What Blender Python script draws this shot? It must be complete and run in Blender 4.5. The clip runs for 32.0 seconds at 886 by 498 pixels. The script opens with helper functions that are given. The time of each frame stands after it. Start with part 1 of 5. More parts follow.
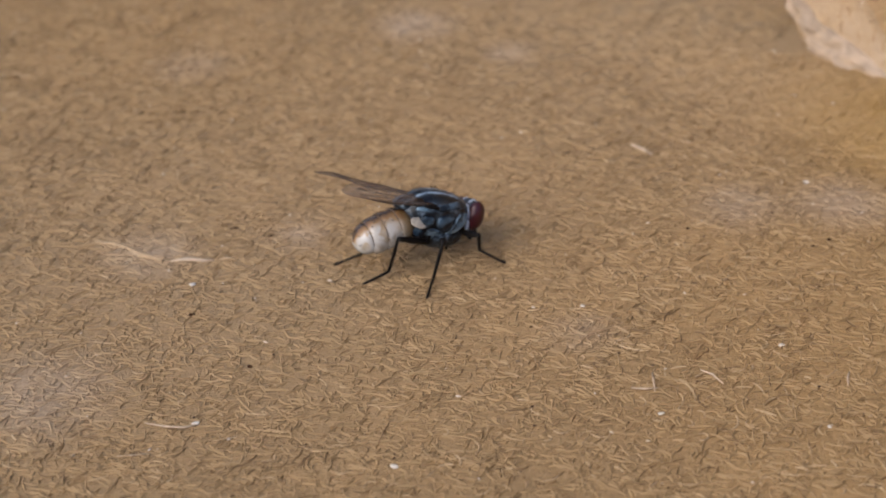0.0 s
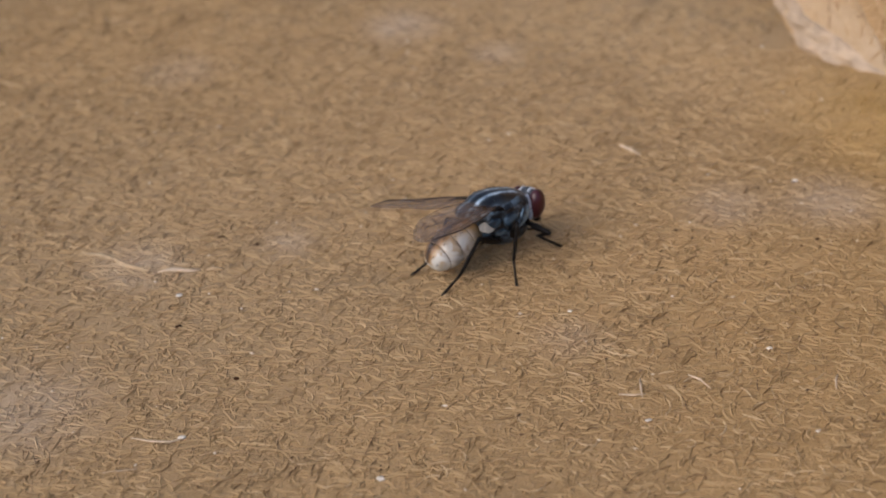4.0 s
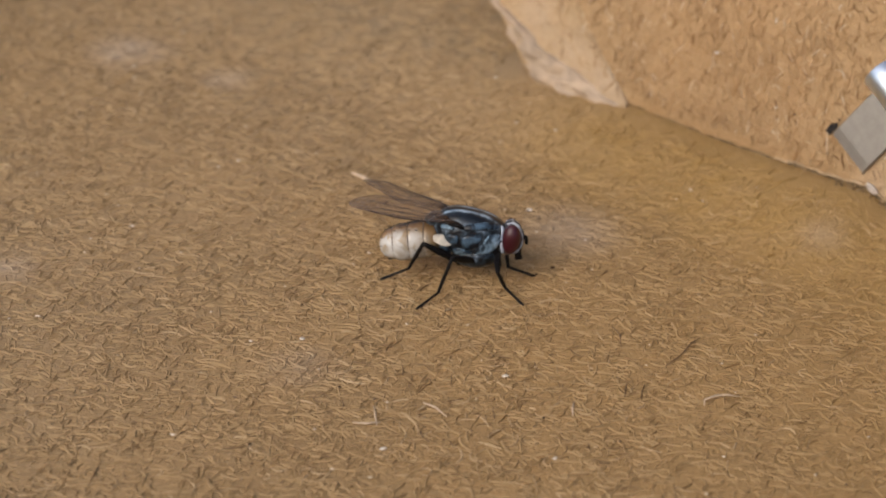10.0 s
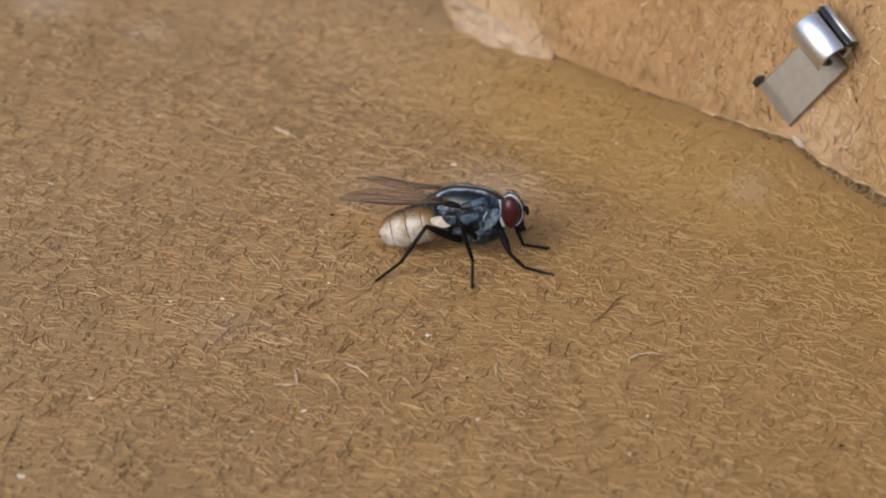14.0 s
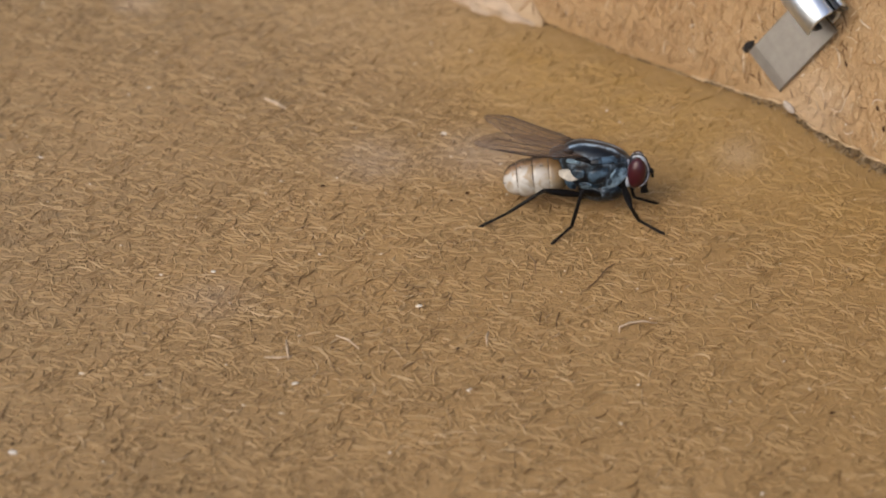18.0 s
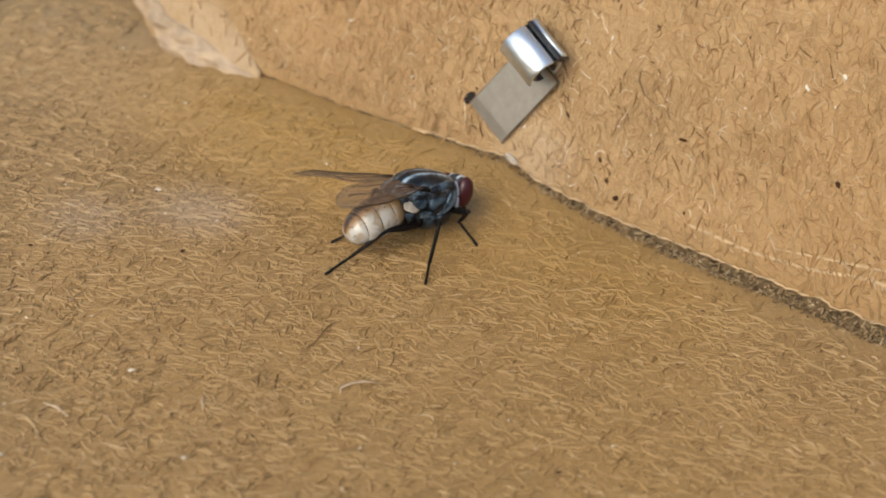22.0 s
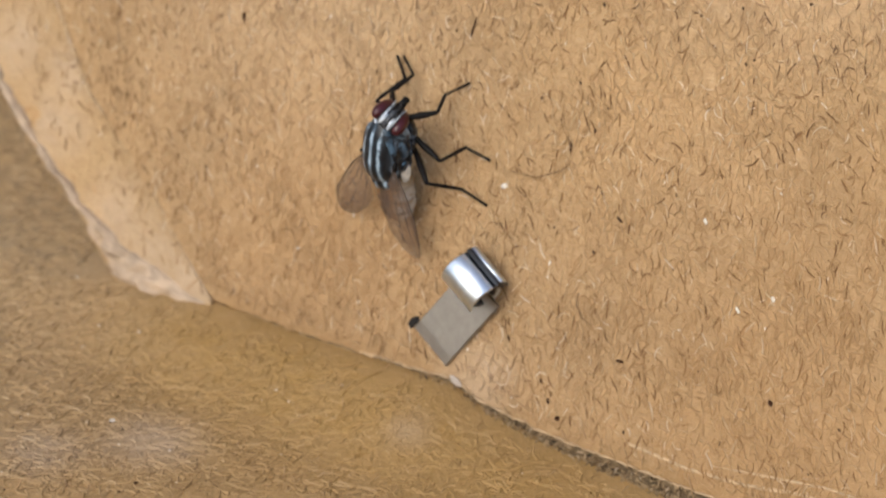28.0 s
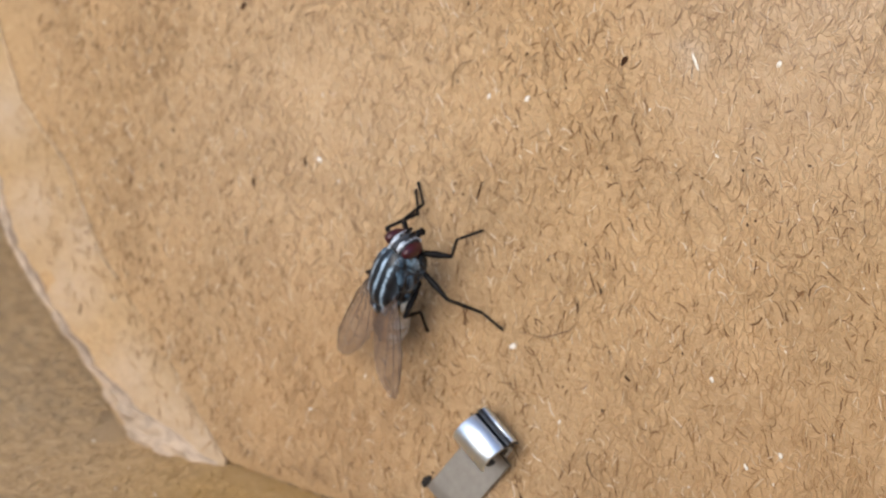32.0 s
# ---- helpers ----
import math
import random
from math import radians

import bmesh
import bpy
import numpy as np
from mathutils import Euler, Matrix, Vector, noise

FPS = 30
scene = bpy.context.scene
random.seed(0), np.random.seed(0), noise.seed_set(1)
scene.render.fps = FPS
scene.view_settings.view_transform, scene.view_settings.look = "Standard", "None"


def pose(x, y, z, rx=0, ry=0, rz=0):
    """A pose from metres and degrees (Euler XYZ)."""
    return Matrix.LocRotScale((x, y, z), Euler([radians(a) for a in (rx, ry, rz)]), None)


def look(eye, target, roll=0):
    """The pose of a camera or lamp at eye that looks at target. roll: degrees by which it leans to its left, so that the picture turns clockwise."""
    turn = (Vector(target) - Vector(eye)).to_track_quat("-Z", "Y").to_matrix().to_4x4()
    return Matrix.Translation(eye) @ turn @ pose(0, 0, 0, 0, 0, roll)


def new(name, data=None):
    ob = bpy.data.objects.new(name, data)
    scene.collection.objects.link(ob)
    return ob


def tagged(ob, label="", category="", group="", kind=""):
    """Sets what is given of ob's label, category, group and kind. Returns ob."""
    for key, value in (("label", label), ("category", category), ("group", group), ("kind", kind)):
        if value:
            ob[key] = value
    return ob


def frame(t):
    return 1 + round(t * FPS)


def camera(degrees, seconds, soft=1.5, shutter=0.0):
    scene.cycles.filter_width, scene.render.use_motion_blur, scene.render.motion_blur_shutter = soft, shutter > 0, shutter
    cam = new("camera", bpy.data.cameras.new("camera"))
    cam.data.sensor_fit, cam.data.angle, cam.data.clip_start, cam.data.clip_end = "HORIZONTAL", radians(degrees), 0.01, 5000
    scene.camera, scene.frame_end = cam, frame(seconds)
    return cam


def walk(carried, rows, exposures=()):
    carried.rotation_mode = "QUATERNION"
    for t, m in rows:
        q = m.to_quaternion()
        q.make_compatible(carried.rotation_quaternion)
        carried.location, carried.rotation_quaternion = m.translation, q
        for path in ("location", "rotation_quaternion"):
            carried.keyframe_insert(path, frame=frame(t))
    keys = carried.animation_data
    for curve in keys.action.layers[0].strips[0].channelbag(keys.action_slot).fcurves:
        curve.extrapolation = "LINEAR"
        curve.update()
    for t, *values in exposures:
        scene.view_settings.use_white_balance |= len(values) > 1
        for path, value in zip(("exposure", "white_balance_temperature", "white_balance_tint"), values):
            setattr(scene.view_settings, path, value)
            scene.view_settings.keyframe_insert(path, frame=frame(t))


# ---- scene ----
MM = 0.001
cam = camera(22.000, 32.0, soft=1.9, shutter=0.5)
walk(cam, [
    (0.0, pose(-0.001696, -0.098146, 0.055047, 59.855, 1.737, 5.129)),
    (0.5, pose(-0.001468, -0.097902, 0.055142, 59.943, 1.785, 5.237)),
    (1.0, pose(-0.001257, -0.097735, 0.055370, 59.611, 1.811, 5.303)),
    (1.5, pose(-0.001155, -0.097508, 0.055306, 59.390, 1.991, 5.234)),
    (2.0, pose(-0.001158, -0.097469, 0.055449, 59.359, 2.271, 4.984)),
    (2.5, pose(-0.000607, -0.097221, 0.055787, 59.301, 2.621, 5.033)),
    (4.5, pose(-0.000430, -0.096932, 0.055921, 59.320, 2.864, 4.769)),
    (5.0, pose(-0.000203, -0.096728, 0.055838, 59.496, 3.114, 4.495)),
    (5.5, pose(-0.000085, -0.096485, 0.056330, 59.534, 3.050, 4.270)),
    (6.0, pose(-0.000165, -0.096442, 0.056087, 60.301, 2.639, 3.518)),
    (6.5, pose(-0.000136, -0.095920, 0.055616, 60.807, 1.971, 2.135)),
    (7.0, pose(-0.000788, -0.095197, 0.054669, 60.750, 0.886, 0.635)),
    (7.5, pose(-0.000965, -0.095383, 0.053864, 60.908, 0.176, 0.383)),
    (8.0, pose(-0.001374, -0.095725, 0.053511, 61.042, -0.437, 0.067)),
    (8.5, pose(-0.001061, -0.095570, 0.053841, 60.855, -0.485, -0.068)),
    (9.0, pose(-0.000814, -0.095317, 0.054010, 60.655, -0.510, -0.334)),
    (9.5, pose(-0.001188, -0.095407, 0.053675, 60.669, -0.831, -0.771)),
    (10.0, pose(-0.001206, -0.095436, 0.053366, 60.655, -1.087, -1.011)),
    (10.5, pose(-0.000948, -0.095269, 0.053259, 60.489, -1.120, -1.069)),
    (11.0, pose(-0.000333, -0.094890, 0.053916, 60.291, -0.830, -1.119)),
    (11.5, pose(-0.000327, -0.094569, 0.054172, 60.343, -0.762, -1.414)),
    (12.0, pose(-0.000798, -0.094666, 0.053455, 60.604, -1.117, -1.894)),
    (12.5, pose(-0.000977, -0.094060, 0.052765, 60.512, -1.457, -2.202)),
    (13.0, pose(-0.000535, -0.094216, 0.053188, 59.925, -1.354, -2.046)),
    (13.5, pose(-0.000323, -0.094217, 0.053370, 59.510, -1.392, -2.295)),
    (14.0, pose(-0.000323, -0.094012, 0.053523, 59.149, -1.519, -2.456)),
    (14.5, pose(-0.000564, -0.094279, 0.053082, 59.258, -1.625, -2.696)),
    (16.5, pose(-0.000261, -0.093714, 0.054145, 58.667, -1.589, -2.844)),
    (17.0, pose(-0.000052, -0.093702, 0.053739, 58.532, -1.387, -2.774)),
    (17.5, pose(0.000314, -0.093941, 0.053730, 58.326, -1.230, -2.891)),
    (18.0, pose(0.000239, -0.093719, 0.053994, 58.090, -0.927, -2.737)),
    (18.5, pose(0.000629, -0.093491, 0.054065, 58.059, -0.684, -2.810)),
    (19.0, pose(0.001103, -0.093513, 0.054749, 58.686, -0.368, -2.940)),
    (19.5, pose(0.001022, -0.093378, 0.054802, 60.040, -0.804, -3.967)),
    (20.0, pose(0.000535, -0.092739, 0.054035, 60.202, -1.775, -5.023)),
    (20.5, pose(0.000689, -0.091985, 0.053648, 59.824, -2.238, -5.959)),
    (21.0, pose(0.000838, -0.091317, 0.053262, 59.706, -3.205, -7.739)),
    (21.5, pose(0.001062, -0.091205, 0.052894, 59.481, -3.416, -8.064)),
    (22.0, pose(0.001312, -0.090886, 0.052694, 59.566, -3.691, -8.828)),
    (22.5, pose(0.001548, -0.091031, 0.052994, 59.493, -3.852, -8.975)),
    (23.0, pose(0.001590, -0.090953, 0.053317, 59.236, -3.990, -9.261)),
    (23.5, pose(0.001855, -0.090938, 0.053504, 59.093, -3.913, -9.513)),
    (24.0, pose(0.001588, -0.090961, 0.053223, 59.158, -4.133, -9.929)),
    (24.5, pose(0.001613, -0.091246, 0.053262, 59.330, -4.145, -10.117)),
    (26.5, pose(0.002213, -0.091638, 0.055460, 60.686, -3.240, -10.242)),
    (27.0, pose(0.002302, -0.091712, 0.055446, 62.140, -3.277, -10.121)),
    (27.5, pose(0.002174, -0.092013, 0.055803, 62.585, -3.198, -10.110)),
    (28.0, pose(0.002382, -0.092254, 0.057172, 63.530, -2.669, -10.054)),
    (28.5, pose(0.002385, -0.092213, 0.058545, 63.586, -2.230, -10.137)),
    (29.0, pose(0.002469, -0.092549, 0.058512, 64.321, -2.064, -10.122)),
    (29.5, pose(0.001844, -0.092649, 0.058769, 65.337, -2.105, -10.377)),
    (30.0, pose(0.002099, -0.092607, 0.059705, 65.396, -1.950, -10.267)),
    (30.5, pose(0.001926, -0.092419, 0.060786, 65.329, -1.734, -10.477)),
    (31.0, pose(0.002061, -0.092359, 0.061330, 65.331, -1.408, -10.529)),
    (31.5, pose(0.002115, -0.092386, 0.060901, 65.715, -1.445, -10.471)),
    (32.0, pose(0.002087, -0.092739, 0.060290, 66.263, -1.479, -10.408))
], exposures=[(0.0, -0.11, 6270, 13), (6.0, -0.17, 6400, 12), (7.0, -0.20, 6520, 12), (8.5, -0.19, 6560, 12), (10.0, -0.22, 6660, 11), (14.5, -0.19, 6680, 11), (17.0, -0.22, 6740, 12), (20.0, 0.07, 6600, 4),
                (24.0, 0.01, 6890, 4), (27.0, 0.02, 6480, 6), (29.0, -0.08, 6360, 9), (32.0, 0.0, 6080, 9)])
cam.data.dof.use_dof = True
cam.data.dof.focus_distance = 0.1005
cam.data.dof.aperture_fstop = 84.0

# ---- daylight ----
TO_SUN = Vector((-0.58, -0.54, 0.61)).normalized()
world = bpy.data.worlds.new("daylight")
scene.world = world
world.use_nodes = True
wt = world.node_tree
sky = wt.nodes.new("ShaderNodeTexSky")
sky.sky_type, sky.sun_disc = "NISHITA", False
sky.sun_elevation = math.asin(TO_SUN.z)
sky.sun_rotation = math.atan2(TO_SUN.x, TO_SUN.y)
sky.dust_density = 3.0
wt.links.new(sky.outputs[0], wt.nodes["Background"].inputs[0])
wt.nodes["Background"].inputs[1].default_value = 0.19
sun = new("sun", bpy.data.lights.new("sun", "SUN"))
sun.data.energy, sun.data.angle, sun.data.color = 1.05, radians(45), (1.0, 0.95, 0.88)
sun.matrix_world = look(TO_SUN * 0.5, (0, 0, 0))


# ---- materials ----
def mat(name, rough=0.6, metal=0.0, spec=0.5):
    m = bpy.data.materials.new(name)
    m.use_nodes = True
    p = m.node_tree.nodes["Principled BSDF"]
    p.inputs["Roughness"].default_value = rough
    p.inputs["Metallic"].default_value = metal
    p.inputs["Specular IOR Level"].default_value = spec
    return m, m.node_tree.nodes, m.node_tree.links, p


def coords(N, L, scale=(1, 1, 1), turn=0.0):
    tc, mp = N.new("ShaderNodeTexCoord"), N.new("ShaderNodeMapping")
    mp.inputs["Scale"].default_value = scale
    mp.inputs["Rotation"].default_value = (0, 0, radians(turn))
    L.new(tc.outputs["Object"], mp.inputs["Vector"])
    return mp.outputs[0]


def noisy(N, L, vec, scale, detail=4.0, rough=0.6, distort=0.0):
    n = N.new("ShaderNodeTexNoise")
    n.inputs["Scale"].default_value, n.inputs["Detail"].default_value = scale, detail
    n.inputs["Roughness"].default_value, n.inputs["Distortion"].default_value = rough, distort
    L.new(vec, n.inputs["Vector"])
    return n.outputs[0]


def ramp(N, L, fac, stops):
    r = N.new("ShaderNodeValToRGB")
    el = r.color_ramp.elements
    while len(el) < len(stops):
        el.new(0.5)
    for e, (at, c) in zip(el, stops):
        e.position, e.color = at, (*c, 1)
    L.new(fac, r.inputs[0])
    return r.outputs[0]


def mixed(N, L, fac, a, b, kind="MIX"):
    x = N.new("ShaderNodeMix")
    x.data_type, x.blend_type = "RGBA", kind
    for sock, v in ((x.inputs[0], fac), (x.inputs[6], a), (x.inputs[7], b)):
        if isinstance(v, (int, float)):
            sock.default_value = v
        elif isinstance(v, tuple):
            sock.default_value = (*v, 1)
        else:
            L.new(v, sock)
    return x.outputs[2]


def bumped(N, L, p, height, dist, strength=1.0, under=None):
    b = N.new("ShaderNodeBump")
    b.inputs["Distance"].default_value, b.inputs["Strength"].default_value = dist, strength
    L.new(height, b.inputs["Height"])
    if under is not None:
        L.new(under, b.inputs["Normal"])
    L.new(b.outputs[0], p.inputs["Normal"])
    return b.outputs[0]


def worn_and_lit(N, L, c, patch_list):
    """Rubbed, stained and painted-light patches: place, radius (mm), colour and how strong."""
    mottle = noisy(N, L, coords(N, L, (1, 1.6, 1)), 620, 5, 0.65)
    for x, y, r, col, most in patch_list:
        d = N.new("ShaderNodeVectorMath")
        d.operation = "DISTANCE"
        L.new(coords(N, L, (1, 1, 0)), d.inputs[0])
        d.inputs[1].default_value = (x * MM, y * MM, 0)
        k = N.new("ShaderNodeMapRange")
        k.interpolation_type = "SMOOTHSTEP"
        k.inputs["From Min"].default_value, k.inputs["From Max"].default_value = 0.0, r * MM
        k.inputs["To Min"].default_value, k.inputs["To Max"].default_value = most * 1.7, 0.0
        L.new(d.outputs["Value"], k.inputs["Value"])
        f = N.new("ShaderNodeMath")
        f.operation, f.use_clamp = "MULTIPLY", True
        L.new(k.outputs[0], f.inputs[0])
        L.new(mottle, f.inputs[1])
        c = mixed(N, L, f.outputs[0], c, col)
    return c


def kraft(name, base, dark, light, grain_turn, patch_list=()):
    """Brown kraft liner: matted fibres in two directions, blotches, specks."""
    m, N, L, p = mat(name, 0.62, 0.0, 0.35)
    g1 = noisy(N, L, coords(N, L, (1100, 4800, 2400), grain_turn), 1.0, 4, 0.6, 1.4)
    g2 = noisy(N, L, coords(N, L, (3900, 1300, 2400), grain_turn + 25), 1.0, 4, 0.6, 1.6)
    fine = noisy(N, L, coords(N, L), 5200, 3, 0.7)
    blot = noisy(N, L, coords(N, L), 90, 4, 0.55)
    wide = noisy(N, L, coords(N, L), 28, 3, 0.5)
    c = ramp(N, L, g1, ((0.24, dark), (0.46, base), (0.56, base), (0.78, light)))
    c2 = ramp(N, L, g2, ((0.24, dark), (0.46, base), (0.56, base), (0.78, light)))
    c = mixed(N, L, 0.5, c, c2)
    shade = ramp(N, L, blot, ((0.3, (0.86, 0.84, 0.80)), (0.7, (1.08, 1.05, 1.0))))
    c = mixed(N, L, 1.0, c, shade, "MULTIPLY")
    shade = ramp(N, L, wide, ((0.35, (0.94, 0.95, 0.98)), (0.65, (1.06, 1.02, 0.93))))
    c = mixed(N, L, 1.0, c, shade, "MULTIPLY")
    speck = ramp(N, L, fine, ((0.30, (0.45, 0.38, 0.30)), (0.36, (1, 1, 1))))
    c = mixed(N, L, 1.0, c, speck, "MULTIPLY")
    c = worn_and_lit(N, L, c, patch_list)
    L.new(c, p.inputs["Base Color"])
    b = bumped(N, L, p, g1, 0.00010, 0.9)
    b = bumped(N, L, p, g2, 0.00009, 0.9, b)
    bumped(N, L, p, blot, 0.00030, 0.5, b)
    return m


# Broad floor tones paint in light: lighter left and far, darker to the right.
PALE, DIM_OCHRE, LIT_GREY, OCHRE = (0.60, 0.50, 0.40), (0.35, 0.205, 0.062), (0.45, 0.315, 0.17), (0.40, 0.235, 0.058)
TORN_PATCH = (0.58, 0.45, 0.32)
FLOOR_WEAR_LIGHT = ((-24.0, -6.0, 32.0, LIT_GREY, 0.5), (-2.0, 22.0, 30.0, LIT_GREY, 0.4), (19.0, -6.0, 20.0, DIM_OCHRE, 0.35), (10.5, 9.5, 9.0, OCHRE, 0.5), (16.0, 5.0, 10.0, OCHRE, 0.55), (21.5, -1.0, 9.0, OCHRE, 0.4), (27.0, -7.0, 9.0, OCHRE, 0.35), (24.0, -24.0, 20.0, DIM_OCHRE, 0.35),
              (7.6, 1.4, 3.8, PALE, 0.36), (2.4, 1.0, 3.4, PALE, 0.28), (-15.8, 21.9, 3.4, PALE, 0.40), (-10.0, 18.3, 2.2, PALE, 0.3), (-27.7, 16.2, 3.2, PALE, 0.2),
              (-28.6, -17.2, 5.5, PALE, 0.30), (-4.9, -11.1, 2.6, PALE, 0.2), (-19.0, -2.6, 2.4, PALE, 0.25), (-26.0, -4.8, 3.6, PALE, 0.3), (19.7, 0.0, 2.0, PALE, 0.2))
# Wide flap tones paint in light: dim orange low, paler towards the top.
FLAP_WEAR_LIGHT = ((20.8, 27.6, 1.6, (0.80, 0.74, 0.64), 0.2), (27.0, 33.0, 16.0, (0.60, 0.47, 0.34), 0.5), (15.8, 2.4, 3.4, (0.62, 0.49, 0.35), 0.5), (33.0, 6.0, 20.0, (0.40, 0.235, 0.10), 0.5), (5.0, 6.0, 12.0, (0.43, 0.25, 0.11), 0.4),
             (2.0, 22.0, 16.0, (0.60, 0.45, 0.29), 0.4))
KRAFT_FLOOR = kraft("kraft_floor", (0.43, 0.285, 0.135), (0.13, 0.078, 0.034), (0.64, 0.47, 0.28), 8, FLOOR_WEAR_LIGHT)
KRAFT_FLAP = kraft("kraft_flap", (0.475, 0.318, 0.163), (0.21, 0.122, 0.052), (0.70, 0.535, 0.345), 80, FLAP_WEAR_LIGHT)


def fibre_mat(name, stops, patch_list=()):
    m, N, L, p = mat(name, 0.6, 0.0, 0.3)
    g = N.new("ShaderNodeNewGeometry")
    L.new(worn_and_lit(N, L, ramp(N, L, g.outputs["Random Per Island"], stops), patch_list), p.inputs["Base Color"])
    return m


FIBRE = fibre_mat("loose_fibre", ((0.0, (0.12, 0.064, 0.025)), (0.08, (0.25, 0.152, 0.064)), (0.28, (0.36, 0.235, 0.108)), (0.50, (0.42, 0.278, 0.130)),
                                  (0.93, (0.44, 0.294, 0.140)), (1.0, (0.58, 0.43, 0.255))), FLOOR_WEAR_LIGHT)
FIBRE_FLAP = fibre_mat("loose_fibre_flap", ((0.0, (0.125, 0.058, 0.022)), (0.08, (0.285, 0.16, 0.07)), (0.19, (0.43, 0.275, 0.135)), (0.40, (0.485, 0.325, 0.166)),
                                       (0.86, (0.52, 0.357, 0.19)), (0.93, (0.60, 0.44, 0.26)), (1.0, (0.74, 0.61, 0.45))), FLAP_WEAR_LIGHT)


def plain(name, col, rough=0.6, metal=0.0, vary=0.25, scale=3000, bump=0.00002):
    m, N, L, p = mat(name, rough, metal)
    n = noisy(N, L, coords(N, L), scale, 4)
    lo = tuple(x * (1 - vary) for x in col)
    hi = tuple(min(1, x * (1 + vary)) for x in col)
    L.new(ramp(N, L, n, ((0.3, lo), (0.7, hi))), p.inputs["Base Color"])
    if bump:
        bumped(N, L, p, n, bump, 0.6)
    return m


TORN = kraft("torn_paper", (0.475, 0.33, 0.175), (0.24, 0.145, 0.066), (0.66, 0.49, 0.31), 60,
             tuple((x, h, r, TORN_PATCH, 0.55) for x, h, r in ((-1.5, 2.0, 3.0), (-4.5, 2.6, 3.4), (-7.5, 4.5, 3.0), (-12.5, 8.0, 3.6), (-12.0, 11.2, 2.2), (-16.0, 11.5, 3.5), (-19.0, 16.5, 3.6))))
TORN_PALE = plain("torn_paper_pale", (0.47, 0.355, 0.245), 0.8, 0, 0.25, 900, 0.0005)
CORE = plain("corrugated_core", (0.24, 0.17, 0.095), 0.85, 0, 0.7, 1800, 0.0003)
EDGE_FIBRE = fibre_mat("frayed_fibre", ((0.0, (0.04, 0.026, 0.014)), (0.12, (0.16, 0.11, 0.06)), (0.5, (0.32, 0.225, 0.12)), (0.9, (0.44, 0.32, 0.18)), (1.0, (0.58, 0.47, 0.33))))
CREASE = plain("pale_crease", (0.52, 0.375, 0.22), 0.75, 0, 0.3, 1500, 0.0002)
# One steel in three tones: reflected sky and shade are put into the colour.
STEEL_DIM = plain("galvanised_steel_dim", (0.40, 0.375, 0.335), 0.45, 1.0, 0.08, 2500, 0.000006)
STEEL_LIT = plain("galvanised_steel_lit", (0.80, 0.88, 0.97), 0.38, 1.0, 0.06, 2500, 0.000004)
STEEL_SHADE = plain("galvanised_steel_shade", (0.10, 0.11, 0.13), 0.35, 1.0, 0.15, 2500, 0.000006)
SPECK = plain("dark_speck", (0.05, 0.021, 0.009), 0.75)
SPECK.node_tree.nodes["Principled BSDF"].inputs["Specular IOR Level"].default_value = 0.1
FLUFF = plain("paper_fluff", (0.48, 0.41, 0.34), 0.85)
SLIT_SHADE = plain("slit_shadow", (0.012, 0.009, 0.007), 0.9)
FLAKE = plain("white_flake", (0.76, 0.70, 0.60), 0.5)
FADED = plain("faded_sliver", (0.50, 0.36, 0.21), 0.7)
STRAW = plain("straw_sliver", (0.60, 0.47, 0.33), 0.6)
LEG = plain("black_leg", (0.005, 0.004, 0.004), 0.55, 0, 0.4)
LEG.node_tree.nodes["Principled BSDF"].inputs["Specular IOR Level"].default_value = 0.2
BRISTLE = plain("bristle", (0.008, 0.007, 0.007), 0.4, 0, 0.2, 3000, 0)
EYE = plain("red_brown_eye", (0.050, 0.007, 0.011), 0.30, 0, 0.12, 14000, 0.00001)
SILVER = plain("silvery_orbit", (0.52, 0.58, 0.64), 0.4, 0.1, 0.3, 2200)
POSTORBIT = plain("pale_blue_orbit", (0.52, 0.59, 0.68), 0.4, 0.1, 0.2, 3000)
HEADM = plain("grey_head", (0.04, 0.045, 0.053), 0.45, 0, 0.2, 2000)
CALYPTER = plain("cream_calypter", (0.62, 0.56, 0.46), 0.4, 0, 0.3, 2500)
VEIN = plain("wing_vein", (0.045, 0.028, 0.020), 0.5, 0, 0.2)


def math_node(N, L, op, a, b=None, c=None, clamp=False):
    n = N.new("ShaderNodeMath")
    n.operation, n.use_clamp = op, clamp
    for sock, v in zip(n.inputs, (a, b, c)):
        if isinstance(v, (int, float)):
            sock.default_value = v
        elif v is not None:
            L.new(v, sock)
    return n.outputs[0]


